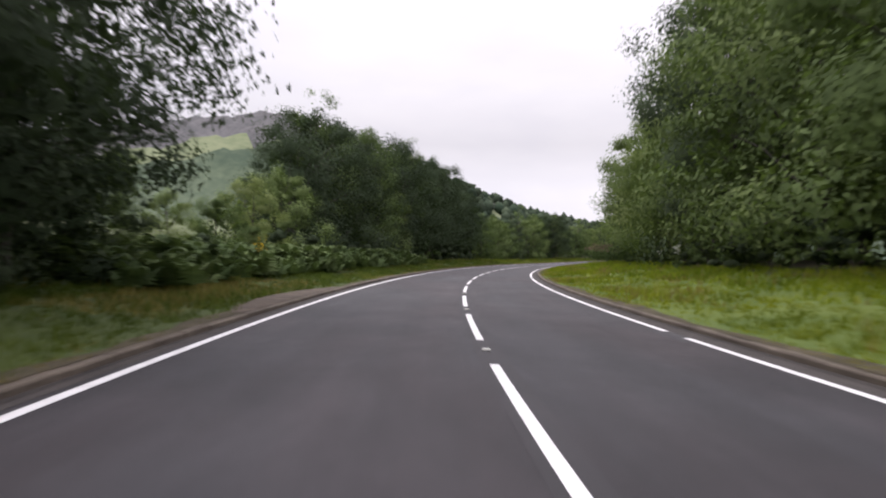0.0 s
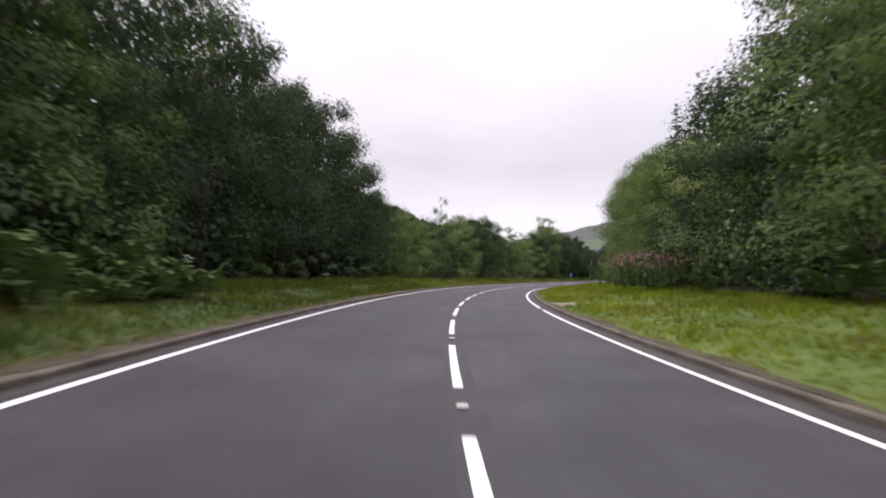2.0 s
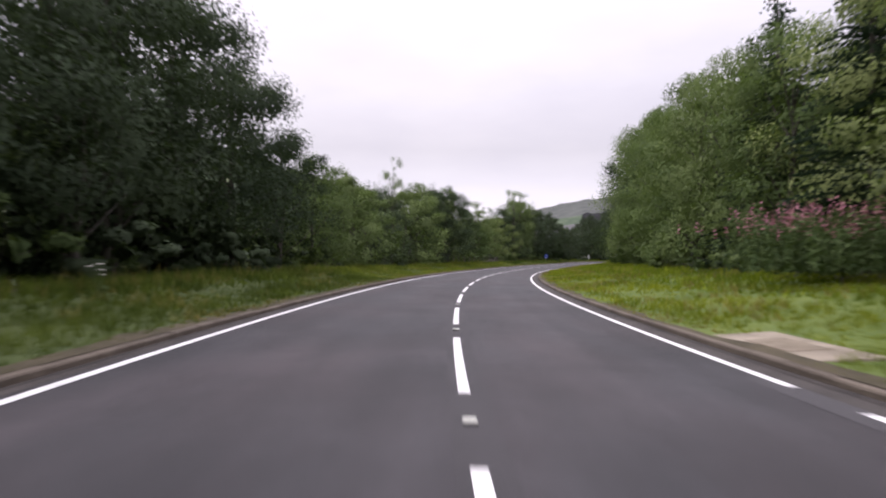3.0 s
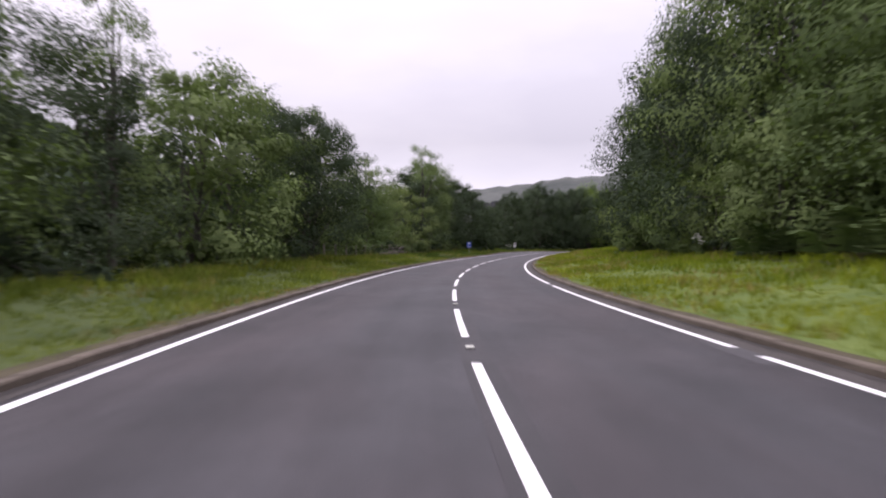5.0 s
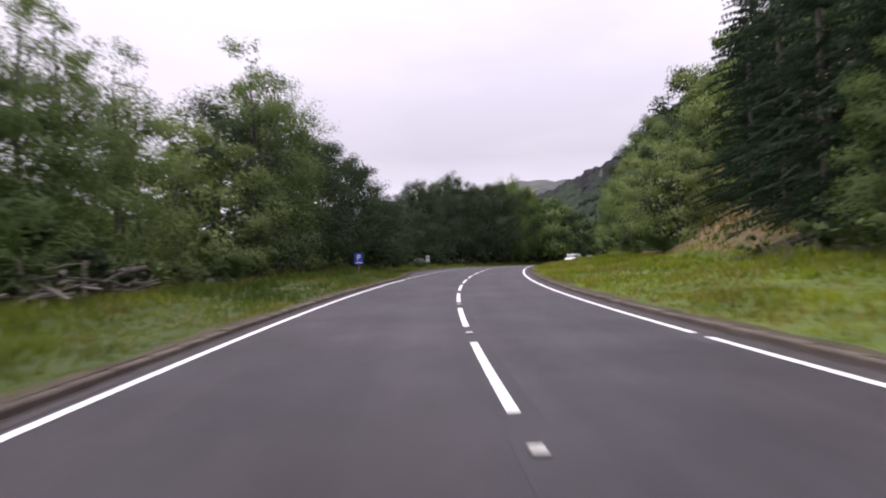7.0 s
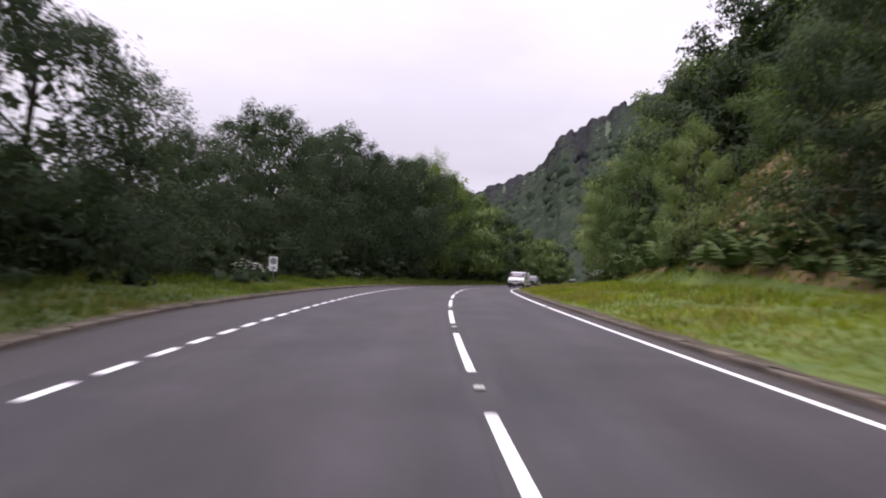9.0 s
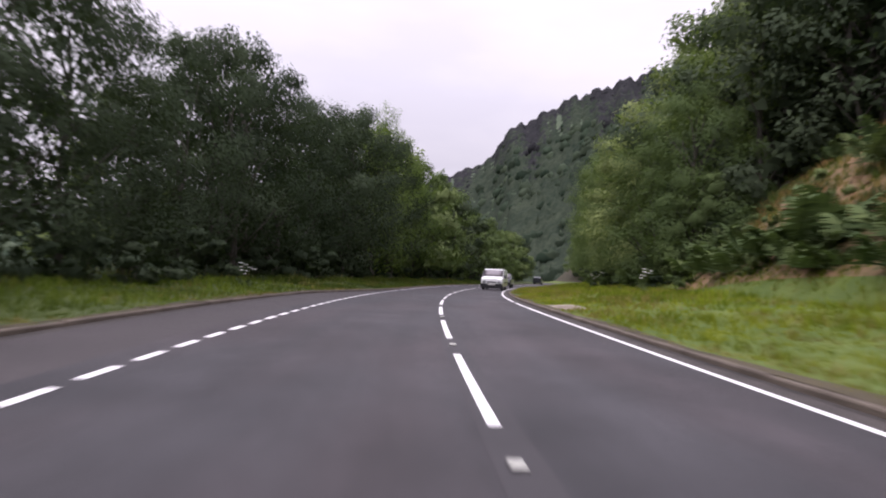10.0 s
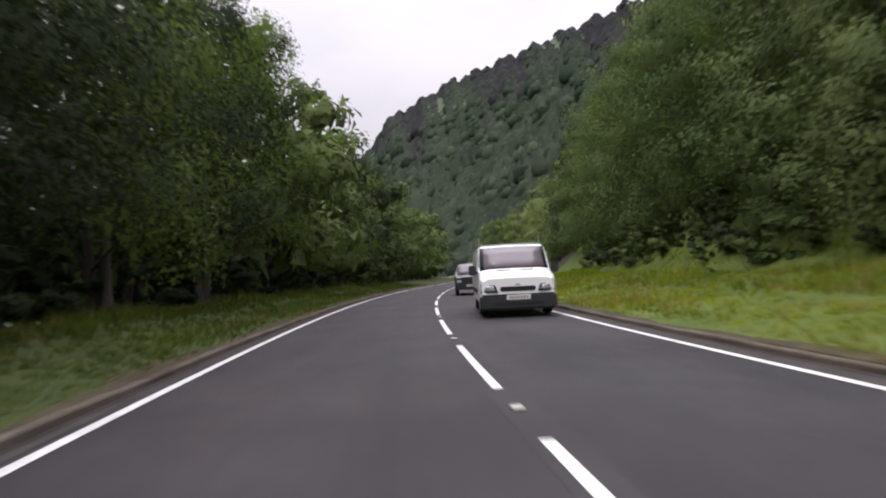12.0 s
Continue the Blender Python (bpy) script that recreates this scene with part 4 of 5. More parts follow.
for i in range(175):  # wood on the steep slope above it
    s, o = rnd.uniform(158, 340), rnd.uniform(18, 52)
    if 199 < s < 227 and o < 21 or 197 < s < 219 and o < 38 or s < 175 and o < 20:
        continue
    far = o > 33
    plant(rnd.choice(["back_ash", "back_oak", "back_hazel"] if far else ["slope_ash", "slope_oak", "slope_ash", "slope_sallow", "slope_ash", "slope_ash", "spruce"]), s, o, rnd.uniform(6.5, 10) * (1.7 if 222 < s < 285 else 1.35 if s >= 285 else 1.0), 1.15, spin())
for i in range(110):  # wood on the slope beyond the far bend
    s, o = rnd.uniform(300, 425), 14 + 46 * rnd.random()
    plant(rnd.choice(["slope_ash", "slope_sallow", "slope_ash", "slope_oak", "back_ash"] if o < 26 else ["back_ash", "back_hazel", "back_ash", "back_oak"]), s, o, rnd.uniform(8, 12), 1.15, spin())


# ---- distant woods on the hillsides
def indexed(name, verts, faces, mat):
    me = bpy.data.meshes.new(name)
    me.vertices.add(len(verts))
    me.vertices.foreach_set("co", np.asarray(verts, np.float32).reshape(-1))
    me.loops.add(3 * len(faces))
    me.loops.foreach_set("vertex_index", np.asarray(faces, np.int32).reshape(-1))
    me.polygons.add(len(faces))
    me.polygons.foreach_set("loop_start", np.arange(0, 3 * len(faces), 3, dtype=np.int32))
    me.materials.append(mat)
    me.update(calc_edges=True)
    me.shade_smooth()
    return me


def crown_shape(rng, rounds=2):
    bm = bmesh.new()
    bmesh.ops.create_icosphere(bm, subdivisions=rounds, radius=1.0)
    v = np.array([p.co[:] for p in bm.verts])
    f = np.array([[p.index for p in q.verts] for q in bm.faces])
    bm.free()
    v *= (0.62 + 0.7 * rng.random((len(v), 1)))
    return v, f


def crest(bearing, share, chance):
    """Where the heathery crest takes over from the green wood."""
    return share + 0.06 * np.sin(bearing * 0.9) + 0.04 * np.sin(bearing * 2.3 + 1) + 0.16 * (chance - 0.5) > 0.80


def woods(name, label, bearings, reach, count, size, seed, pointed=0.0):
    """Many uneven crowns over a sector of the hills, in one mesh. reach: shares of the ridge's distance."""
    rng = np.random.default_rng(seed)
    shapes = [crown_shape(rng, 2 if name == "hillside_wood" else 1) for _ in range(8)]
    a = bearings[0] + (bearings[1] - bearings[0]) * rng.random(count)
    ridge = RIDGES["wooded"] if name == "hillside_wood" else RIDGES["pasture"]
    ra, rd, _ = np.array(ridge).T
    far = np.interp(a, ra, rd)
    r = far * np.sqrt(reach[0] ** 2 + (reach[1] ** 2 - reach[0] ** 2) * rng.random(count))
    z = land_z(a, r)
    vs, fs, base = [], [], 0
    for i in range(count):
        v, f = shapes[rng.integers(8)]
        k = size * (0.5 + 0.9 * rng.random() ** 1.6) * (0.48 if name == "hillside_wood" and r[i] > 0.74 * far[i] else 1.0)
        cone = rng.random() < pointed
        w = v * (k * (0.55 if cone else 1.0), k * (0.55 if cone else 1.0), k * (1.9 if cone else 1.15))
        t = rng.random() * 6.28
        x, y = w[:, 0] * math.cos(t) - w[:, 1] * math.sin(t), w[:, 0] * math.sin(t) + w[:, 1] * math.cos(t)
        if cone:
            taper = np.clip(1.25 - (w[:, 2] / (k * 1.9) + 1) * 0.55, 0.1, 1.2)
            x, y = x * taper, y * taper
        w[:, 2] += 0.4 * k * (rng.random() - 0.5)
        vs.append(np.stack([x + LAND_X + r[i] * math.sin(math.radians(a[i])), y + LAND_Y + r[i] * math.cos(math.radians(a[i])), w[:, 2] + z[i] + k * (0.45 if name == "hillside_wood" else 0.75)], -1))
        fs.append(f + base)
        base += len(v)
    me = indexed(name, np.concatenate(vs), np.concatenate(fs), FAR_WOOD)
    if name == "hillside_wood":   # darker, purplish growth under the crest
        me.materials.append(CREST_WOOD)
        high = crest(a, r / far, rng.random(count))
        me.polygons.foreach_set("material_index", np.repeat(high, len(f)).astype(np.int32))
    tagged(new(name, me), label, "woodland", kind="stuff")


woods("hillside_wood", "dense mixed woodland covering the steep hillside", (30, 118), (0.40, 1.02), 6000, 3.4, 31, pointed=0.15)


def canopy():
    """The closed canopy of the hillside wood, one uneven sheet over the slope."""
    rng = np.random.default_rng(35)
    bearings, shares = np.linspace(28, 120, 440), np.linspace(0.38, 1.03, 120)
    a, k = np.meshgrid(bearings, shares)
    ra, rd, _ = np.array(RIDGES["wooded"]).T
    r = np.interp(a, ra, rd) * k
    lump = rng.random(a.shape)
    wide = rng.random(a.shape)
    for _ in range(2):
        wide = (wide + np.roll(wide, 1, 0) + np.roll(wide, -1, 0) + np.roll(wide, 1, 1) + np.roll(wide, -1, 1)) / 5
    z = land_z(a, r) + 1.5 + (2.2 - 1.1 * smooth01((k - 0.6) / 0.25)) * lump + (9 - 6 * smooth01((k - 0.6) / 0.25)) * (wide - 0.35)
    a, r = a + (rng.random(a.shape) - 0.5) * 0.12, r + (rng.random(a.shape) - 0.5) * 2.5
    pts = np.stack([LAND_X + r * np.sin(np.radians(a)), LAND_Y + r * np.cos(np.radians(a)), z], -1)
    n, c = pts.shape[:2]
    i, j = np.meshgrid(np.arange(n - 1), np.arange(c - 1), indexing="ij")
    p = (i * c + j).ravel()
    faces = np.concatenate([np.stack([p, p + 1, p + c + 1], 1), np.stack([p, p + c + 1, p + c], 1)])
    me = indexed("hillside_canopy", pts.reshape(-1, 3), faces, CANOPY)
    me.materials.append(CREST)
    high = crest(np.meshgrid(bearings, shares)[0].ravel()[p], k.ravel()[p], rng.random(len(p)))
    me.polygons.foreach_set("material_index", np.tile(high, 2).astype(np.int32))
    tagged(new("hillside_canopy", me), "closed dark green canopy on the hillside", "woodland", kind="stuff")


canopy()
woods("valley_wood", "trees and hedges on the lower slopes", (-20, 34), (0.42, 1.0), 2200, 4.5, 33)


# ---- grass and plants of the verges
def blades(rng, s, o, z, height, width, lean=0.35):
    """Triangular blades at the given points of the verge."""
    p = rp(s, o, z - 0.02)
    n = len(s)
    a = rng.random(n) * 6.283
    side = np.stack([np.cos(a), np.sin(a), np.zeros(n)], -1) * (width * (0.7 + 0.6 * rng.random(n)))[:, None]
    tip = p + np.stack([rng.normal(size=n) * lean, rng.normal(size=n) * lean, np.ones(n)], -1) * height[:, None]
    return np.stack([p - side / 2, p + side / 2, tip], 1)


def grow(side, d0, d1, s0, s1, per_m2, high, seed, mat, name, label, tuft=5, width=0.024, patchy=0.0):
    rng = np.random.default_rng(seed)
    count = int((s1 - s0) * (d1 - d0) * per_m2 / tuft)
    s = s0 + (s1 - s0) * rng.random(count)
    d = d0 + (d1 - d0) * rng.random(count)
    if patchy:
        keep = wave(s, d * 3.0, 2.1) + 0.6 * wave(s, d * 2.0, 0.7) > patchy
        s, d = s[keep], d[keep]
    if side > 0:   # no grass on the drain pads
        keep = ~(((abs(s - 62.9) < 1.25) & (d < 1.2)) | ((abs(s - 215.8) < 1.6) & (d < 1.35)))
        s, d = s[keep], d[keep]
    else:          # little grows on the trodden earth
        keep = ~((abs(s - 13.2) < 4.4) & (d < 0.2 + 0.75 * np.cos((s - 13.2) / 4.4 * 1.5)))
        s, d = s[keep], d[keep]
    s = np.repeat(s, tuft) + rng.normal(size=len(s) * tuft) * 0.06
    d = np.maximum(np.repeat(d, tuft) + rng.normal(size=len(d) * tuft) * 0.06, d0 * 0.8)
    o = kerb_left(s) - d if side < 0 else KERB_R + d
    z = ground_left(s, o) if side < 0 else ground_right(s, o)
    tall = high * (0.45 + 0.75 * rng.random(len(s))) * (0.75 + 0.4 * wave(s, o * 2, 1.7)) * (0.35 + 0.65 * smooth01((d - d0) / 0.8))
    tagged(new(name, tris(name, blades(rng, s, o, z, tall, width), mat)), label, "grass", kind="stuff")


# left verge: tree shade is in the blades' colour, brighter copies from 88 and 190
grow(-1, 0.20, 2.6, -6, 88, 170, 0.26, 41, SHADE_HERB, "verge_grass", "long green grass along the kerb")
grow(-1, 2.6, 6.5, -6, 88, 90, 0.46, 42, SHADE_HERB, "tall_grass", "tall unmown grass before the trees", width=0.034)
grow(-1, 0.20, 2.6, 88, 150, 170, 0.26, 58, LIT_HERB, "verge_grass", "lighter green grass along the kerb")
grow(-1, 2.6, 6.5, 88, 150, 90, 0.46, 59, LIT_HERB, "tall_grass", "tall lighter green grass before the sallows", width=0.034)
for s0, s1, seed, mat in ((150, 190, 43, SHADE_HERB), (190, 225, 60, LIT_HERB), (225, 300, 62, SHADE_HERB)):
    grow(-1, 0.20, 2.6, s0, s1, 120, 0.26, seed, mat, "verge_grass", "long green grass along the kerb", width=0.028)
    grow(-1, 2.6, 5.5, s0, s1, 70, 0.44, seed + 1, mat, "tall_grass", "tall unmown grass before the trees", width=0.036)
grow(1, 0.20, 3.2, -6, 280, 120, 0.22, 45, GRASS, "verge_grass", "bright green roadside grass", width=0.028)
grow(1, 3.2, 8.6, -6, 300, 60, 0.34, 46, GRASS, "meadow_grass", "bright green meadow grass on the verge", width=0.038)
grow(-1, 0.22, 5.5, -6, 290, 30, 0.34, 47, STRAW, "dry_stalks", "pale dry stalks among the grass", patchy=0.35)
grow(1, 0.22, 8.5, -6, 120, 34, 0.34, 48, STRAW, "dry_stalks", "pale dry stalks among the grass", patchy=0.25)
grow(1, 0.22, 8.5, 120, 270, 46, 0.34, 51, STRAW, "dry_stalks", "pale dry stalks among the grass", patchy=-0.05)
grow(-1, 3.6, 5.6, -6, 290, 13, 0.62, 54, STRAW, "dry_stalks", "brown withered stalks before the trees", patchy=0.0)
grow(-1, 0.9, 3.4, 7, 19, 150, 0.26, 55, STRAW, "dry_stalks", "yellowed grass round the bare earth")
grow(1, 0.13, 0.60, -6, 270, 150, 0.21, 52, STRAW, "kerb_straw", "withered grass hanging over the kerb", patchy=-0.1)
grow(-1, 0.13, 0.60, -6, 270, 150, 0.21, 53, STRAW, "kerb_straw", "withered grass hanging over the kerb", patchy=-0.1)
grow(1, 9.6, 20, 160, 236, 22, 0.5, 49, STRAW, "bank_grass", "yellowed tussocks on the rocky bank", tuft=7, width=0.05, patchy=0.0)
grow(1, 8.4, 22, 156, 240, 26, 0.55, 50, SHADE_HERB, "bank_grass", "green tussocks on the rocky bank", tuft=7, width=0.05)

grow(-1, 4.4, 5.8, 144, 161, 26, 0.48, 58, DEAD_FERN, "dead_bracken", "rusty dead bracken round the brushwood", tuft=7, width=0.04, patchy=0.1)
grow(1, 9.4, 21, 190, 232, 55, 0.5, 56, DEAD_FERN, "dead_bracken", "rusty brown dead bracken on the rocky bank", tuft=9, width=0.06, patchy=0.05)
grow(1, 8.2, 14, 190, 236, 60, 0.5, 57, FERN, "bank_ferns", "olive ferns at the foot of the bank", tuft=9, width=0.07, patchy=-0.1)

for i in range(230):   # bracken beds
    s, o = rnd.uniform(11, 52), rnd.uniform(-10.6, -7.0)
    plant("bracken", s, o, rnd.uniform(0.9, 1.4) * (1.0 if o < -7.8 else 0.75), rnd.uniform(0.95, 1.3), spin())
for i in range(16):
    plant(rnd.choice(["bracken", "bramble", "bramble"]), rnd.uniform(140, 149), rnd.uniform(-10.8, -9.7), rnd.uniform(0.6, 1.15), rnd.uniform(0.8, 1.2), spin())
for i in range(16):
    s, o = rnd.uniform(144, 162), rnd.uniform(-11.0, -9.6)
    plant(rnd.choice(["bracken", "bramble"]), s, o, rnd.uniform(0.7, 1.3), 1.1, spin())
for i in range(56):
    s, o = rnd.uniform(228, 278), rnd.uniform(11.0, 14.5)
    plant(rnd.choice(["bramble", "shrub", "shrub"]), s, o, rnd.uniform(1.2, 2.3), 1.2, spin())


def hogweed(seed, height):
    rng = np.random.default_rng(seed)
    root = new("hogweed")
    verts, faces = [], []
    heads = []
    for k in range(4):
        a, out = rng.random() * 6.28, (0.08 + 0.25 * rng.random()) * (k > 0)
        top = (out * math.cos(a), out * math.sin(a), height * (1 - 0.16 * k * rng.random()))
        tube(verts, faces, [(0, 0, 0), (top[0] * 0.4, top[1] * 0.4, top[2] * 0.6), top], [0.014, 0.010, 0.006], 5)
        heads.append(top)
    under("stem", mesh_of("stem", verts, faces, FERN), root, "green hollow stems")
    for top in heads:
        c = [(top[0] + 0.13 * rng.normal() * 0.55, top[1] + 0.13 * rng.normal() * 0.55, top[2] + 0.01 * rng.normal()) for _ in range(26)]
        q = leaf_quads(rng, c, np.full(26, 0.012), 2, 0.045, squash=0.3, up=2.5, width=0.9)
        under("umbel", quads("umbel", q, UMBEL), root, "flat white flower head")
    leaves = leaf_quads(rng, [(0.1, 0, height * 0.2), (-0.1, 0.08, height * 0.35), (0, -0.1, height * 0.12)], [0.16, 0.14, 0.18], 8, 0.22)
    under("leaves", quads("leaves", leaves, FERN), root)
    return tagged(root, "white-flowered hogweed standing in the grass", "wildflower", "hogweed on the verges")


def on_verge(ob, s, o, turn=0.0, scale=1.0, copy=True):
    m = Matrix.Translation(rp(s, o, ground_h(s, o) - 0.02)) @ Matrix.Rotation(turn, 4, "Z") @ Matrix.Scale(scale, 4)
    if copy:
        return copy_thing(ob, m)
    ob.matrix_basis = m
    return ob


weed = hogweed(61, 1.25)
for s, o, k in ((201.4, -8.9, 0.65), (200.8, -9.2, 0.75), (202.0, -9.3, 0.7), (202.6, -9.0, 0.6), (199.6, -9.3, 0.7), (201.5, -9.8, 0.8), (219, -8.0, 0.7), (219.4, -8.5, 0.8), (54, -8.2, 0.8),
                (55.2, -8.7, 0.9), (53.2, -8.9, 0.8), (67, -7.2, 0.6), (225, 9.8, 0.9), (226, 10.1, 1.0), (244, 10.0, 0.9), (121, 10.2, 0.8), (122, 10.4, 0.9), (30, 10.4, 1.0), (31.5, 10.6, 0.9),
                (33, 10.2, 0.8), (242, 10.5, 1.0)):
    on_verge(weed, s, o, rnd.uniform(0, 6), k)
on_verge(weed, 202.3, -9.5, scale=0.7, copy=False)


def spikes(name, seed, height, spread, count, mat, label, category):
    """A stand of upright flowering stems."""
    rng = np.random.default_rng(seed)
    root = new(name)
    base = rng.normal(size=(count, 2)) * spread * 0.5
    tops, green = [], []
    for x, y in base:
        h = height * (0.7 + 0.4 * rng.random())
        for f in np.linspace(0.25, 0.84, 8):
            green.append((x, y, h * f))
        for f in np.linspace(0.86, 1.0, 3):
            tops.append((x, y, h * f))
    under("foliage", quads("foliage", leaf_quads(rng, green, np.full(len(green), 0.09), 3, 0.20, up=0.2, width=0.3), FERN), root)
    under("blossom", quads("blossom", leaf_quads(rng, tops, np.full(len(tops), 0.045), 3, 0.075), mat), root, "coloured flower spikes")
    return tagged(root, label, category)


herb = spikes("rosebay_willowherb", 71, 1.8, 2.2, 90, PINK, "pink rosebay willowherb stand before the trees", "wildflower")
on_verge(herb, 71.6, 9.6, scale=1.1, copy=False)
for s, o, k in ((73.6, 9.9, 1.1), (70.0, 10.0, 1.0)):
    on_verge(herb, s, o, rnd.uniform(0, 6), k)
gorse = spikes("gorse_bush", 72, 1.3, 0.26, 12, GORSE, "small bush with yellow flowers in the bracken", "wildflower")
on_verge(gorse, 20.3, -7.7, scale=1.05, copy=False)


# ---- rocks of the bank
def rock(seed, size):
    rng = np.random.default_rng(seed)
    v, f = crown_shape(rng, 2)
    v = np.round(v * 3.2) / 3.2 * 0.6 + v * 0.4
    return mesh_of("rock", v * size, [tuple(int(i) for i in q) for q in f], ROCK)


rocks = [rock(80 + i, (0.75, 0.6, 0.5)) for i in range(4)]
for i in range(64):
    s, o = (rnd.uniform(163, 232), rnd.uniform(12.6, 21)) if i < 30 else (rnd.uniform(196.5, 206), rnd.uniform(12.6, 18))
    ob = tagged(new("rock", rnd.choice(rocks)), "brown weathered rock sticking out of the bank", "rock", "rocks in the bank")
    k = rnd.uniform(0.4, 1.1) * (1.0 if i < 30 else 1.2)
    ob.matrix_basis = Matrix.Translation(rp(s, o, ground_h(s, o) - 0.15 * k)) @ Matrix.Rotation(spin(), 4, "Z") @ Matrix.Rotation(rnd.uniform(-0.4, 0.4), 4, "X") @ Matrix.Scale(k, 4)


# ---- things by the road
def stud():
    """A reflecting stud in the centre line."""
    root = new("road_stud")
    bm = box(-0.060, -0.065, 0.0, 0.060, 0.065, 0.016, 0.006)
    part("casting", bm, STUD_METAL, root, "worn pale metal casting")
    for y in (-0.038, 0.038):
        part("reflector", box(-0.052, y - 0.018, 0.006, 0.052, y + 0.018, 0.028, 0.005), UMBEL, root, "white glass reflector")
    return tagged(root, "worn reflecting stud set in the asphalt", "road stud", "studs along the centre line")


STUD_METAL = plain("stud_metal", (0.13, 0.125, 0.125), 0.5, 0.4)
SIGN_BLUE = plain("sign_blue", (0.03, 0.07, 0.42), 0.4)
SIGN_WHITE = plain("sign_white", (0.78, 0.78, 0.78), 0.4)
SIGN_BLACK = plain("sign_black", (0.015, 0.015, 0.017), 0.45)
STEEL = plain("galvanised_steel", (0.36, 0.37, 0.37), 0.45, 0.7)


def frame_at(s, o, h, turn=0.0):
    """A pose on the road with +y along it."""
    return Matrix.Translation(rp(s, o, h)) @ Matrix.Rotation(-radians(heading(s)) + turn, 4, "Z")


first = stud()
first.matrix_basis = frame_at(-1.0, 0.0, 0.004)
for i in range(0, 52):
    copy_thing(first, frame_at(6.0 * i + 5.0, 0.0, 0.004))


def letters(text, size, mat, parent, x, y, z):
    """Flat raised lettering facing -y, as a mesh."""
    cu = bpy.data.curves.new("lettering", "FONT")
    cu.body, cu.size, cu.extrude, cu.align_x, cu.align_y = text, size, 0.003, "CENTER", "CENTER"
    tmp = bpy.data.objects.new("lettering", cu)
    scene.collection.objects.link(tmp)
    me = bpy.data.meshes.new_from_object(tmp.evaluated_get(bpy.context.evaluated_depsgraph_get()))
    bpy.data.objects.remove(tmp)
    me.materials.clear()
    me.materials.append(mat)
    me.transform(Matrix.Translation((x, y, z)) @ Matrix.Rotation(radians(90), 4, "X"))
    return under("lettering", me, parent, "white letter" if text == "P" else "")


def parking_sign():
    root = new("parking_sign")
    part("post", rod(0.038, 0.038, 1.75, 12), STEEL, root, "grey steel post", True)
    part("plate", box(-0.33, -0.058, 0.95, 0.33, -0.040, 1.75, 0.006), SIGN_BLUE, root, "blue plate")
    letters("P", 0.62, SIGN_WHITE, root, 0, -0.064, 1.42)
    part("border", box(-0.26, -0.066, 1.03, 0.26, -0.060, 1.10), SIGN_WHITE, root, "white bar under the letter")
    return tagged(root, "blue and white parking sign before the lay-by", "road sign")


def notice_sign():
    root = new("notice_sign")
    part("post", rod(0.030, 0.030, 1.55, 12), STEEL, root, "grey steel post", True)
    part("plate", box(-0.20, -0.050, 0.84, 0.20, -0.034, 1.56, 0.008), SIGN_WHITE, root, "white plate")
    bm = bmesh.new()
    bmesh.ops.create_cone(bm, cap_ends=True, segments=28, radius1=0.155, radius2=0.155, depth=0.006, matrix=Matrix.Translation((0, -0.053, 1.33)) @ Matrix.Rotation(radians(90), 4, "X"))
    part("ring", bm, SIGN_BLACK, root, "black round symbol")
    bm = bmesh.new()
    bmesh.ops.create_cone(bm, cap_ends=True, segments=28, radius1=0.115, radius2=0.115, depth=0.006, matrix=Matrix.Translation((0, -0.056, 1.33)) @ Matrix.Rotation(radians(90), 4, "X"))
    part("disc", bm, STEEL, root, "grey disc in the ring")
    part("symbol", box(-0.075, -0.064, 1.30, 0.075, -0.060, 1.36, 0.0), SIGN_BLACK, root)
    part("text_bar", box(-0.12, -0.056, 1.02, 0.12, -0.052, 1.06), SIGN_BLACK, root)
    part("text_bar", box(-0.10, -0.056, 0.93, 0.10, -0.052, 0.97), SIGN_BLACK, root)
    return tagged(root, "small white notice on a post in the lay-by verge", "road sign")


sign = parking_sign()
sign.matrix_basis = frame_at(173.5, -7.5, float(ground_left(173.5, -7.5)) - 0.22, 0.25) @ Matrix.Diagonal((0.82, 1.0, 0.9, 1.0))
sign = notice_sign()
sign.matrix_basis = frame_at(203.2, -8.9, float(ground_left(203.2, -8.9)) - 0.30, 0.3)


def fence():
    """Timber posts with strained wire along the wood's edge."""
    root = new("fence")
    spots = [(133.0 + 2.35 * i, -9.7) for i in range(9)]
    tops = []
    for s, o in spots:
        p = Vector(rp(s, o, ground_h(s, o) - 0.1))
        bm = box(-0.05, -0.05, 0, 0.05, 0.05, 1.12, 0.012)
        bmesh.ops.transform(bm, matrix=Matrix.Translation(p) @ Matrix.Rotation(-radians(heading(s)) + rnd.uniform(-0.1, 0.1), 4, "Z") @ Matrix.Rotation(rnd.uniform(-0.05, 0.05), 4, "X"), verts=bm.verts[:])
        part("post", bm, TIMBER, root, "grey weathered timber post")
        tops.append(p)
    for h in (0.45, 0.75, 1.02):
        verts, faces = [], []
        tube(verts, faces, [p + Vector((0, 0, h)) for p in tops], [0.004] * len(tops), 4)
        under("wire", mesh_of("wire", verts, faces, STEEL), root, "thin fence wire")
    return tagged(root, "old post and wire fence overgrown with brambles", "fence")


fence()


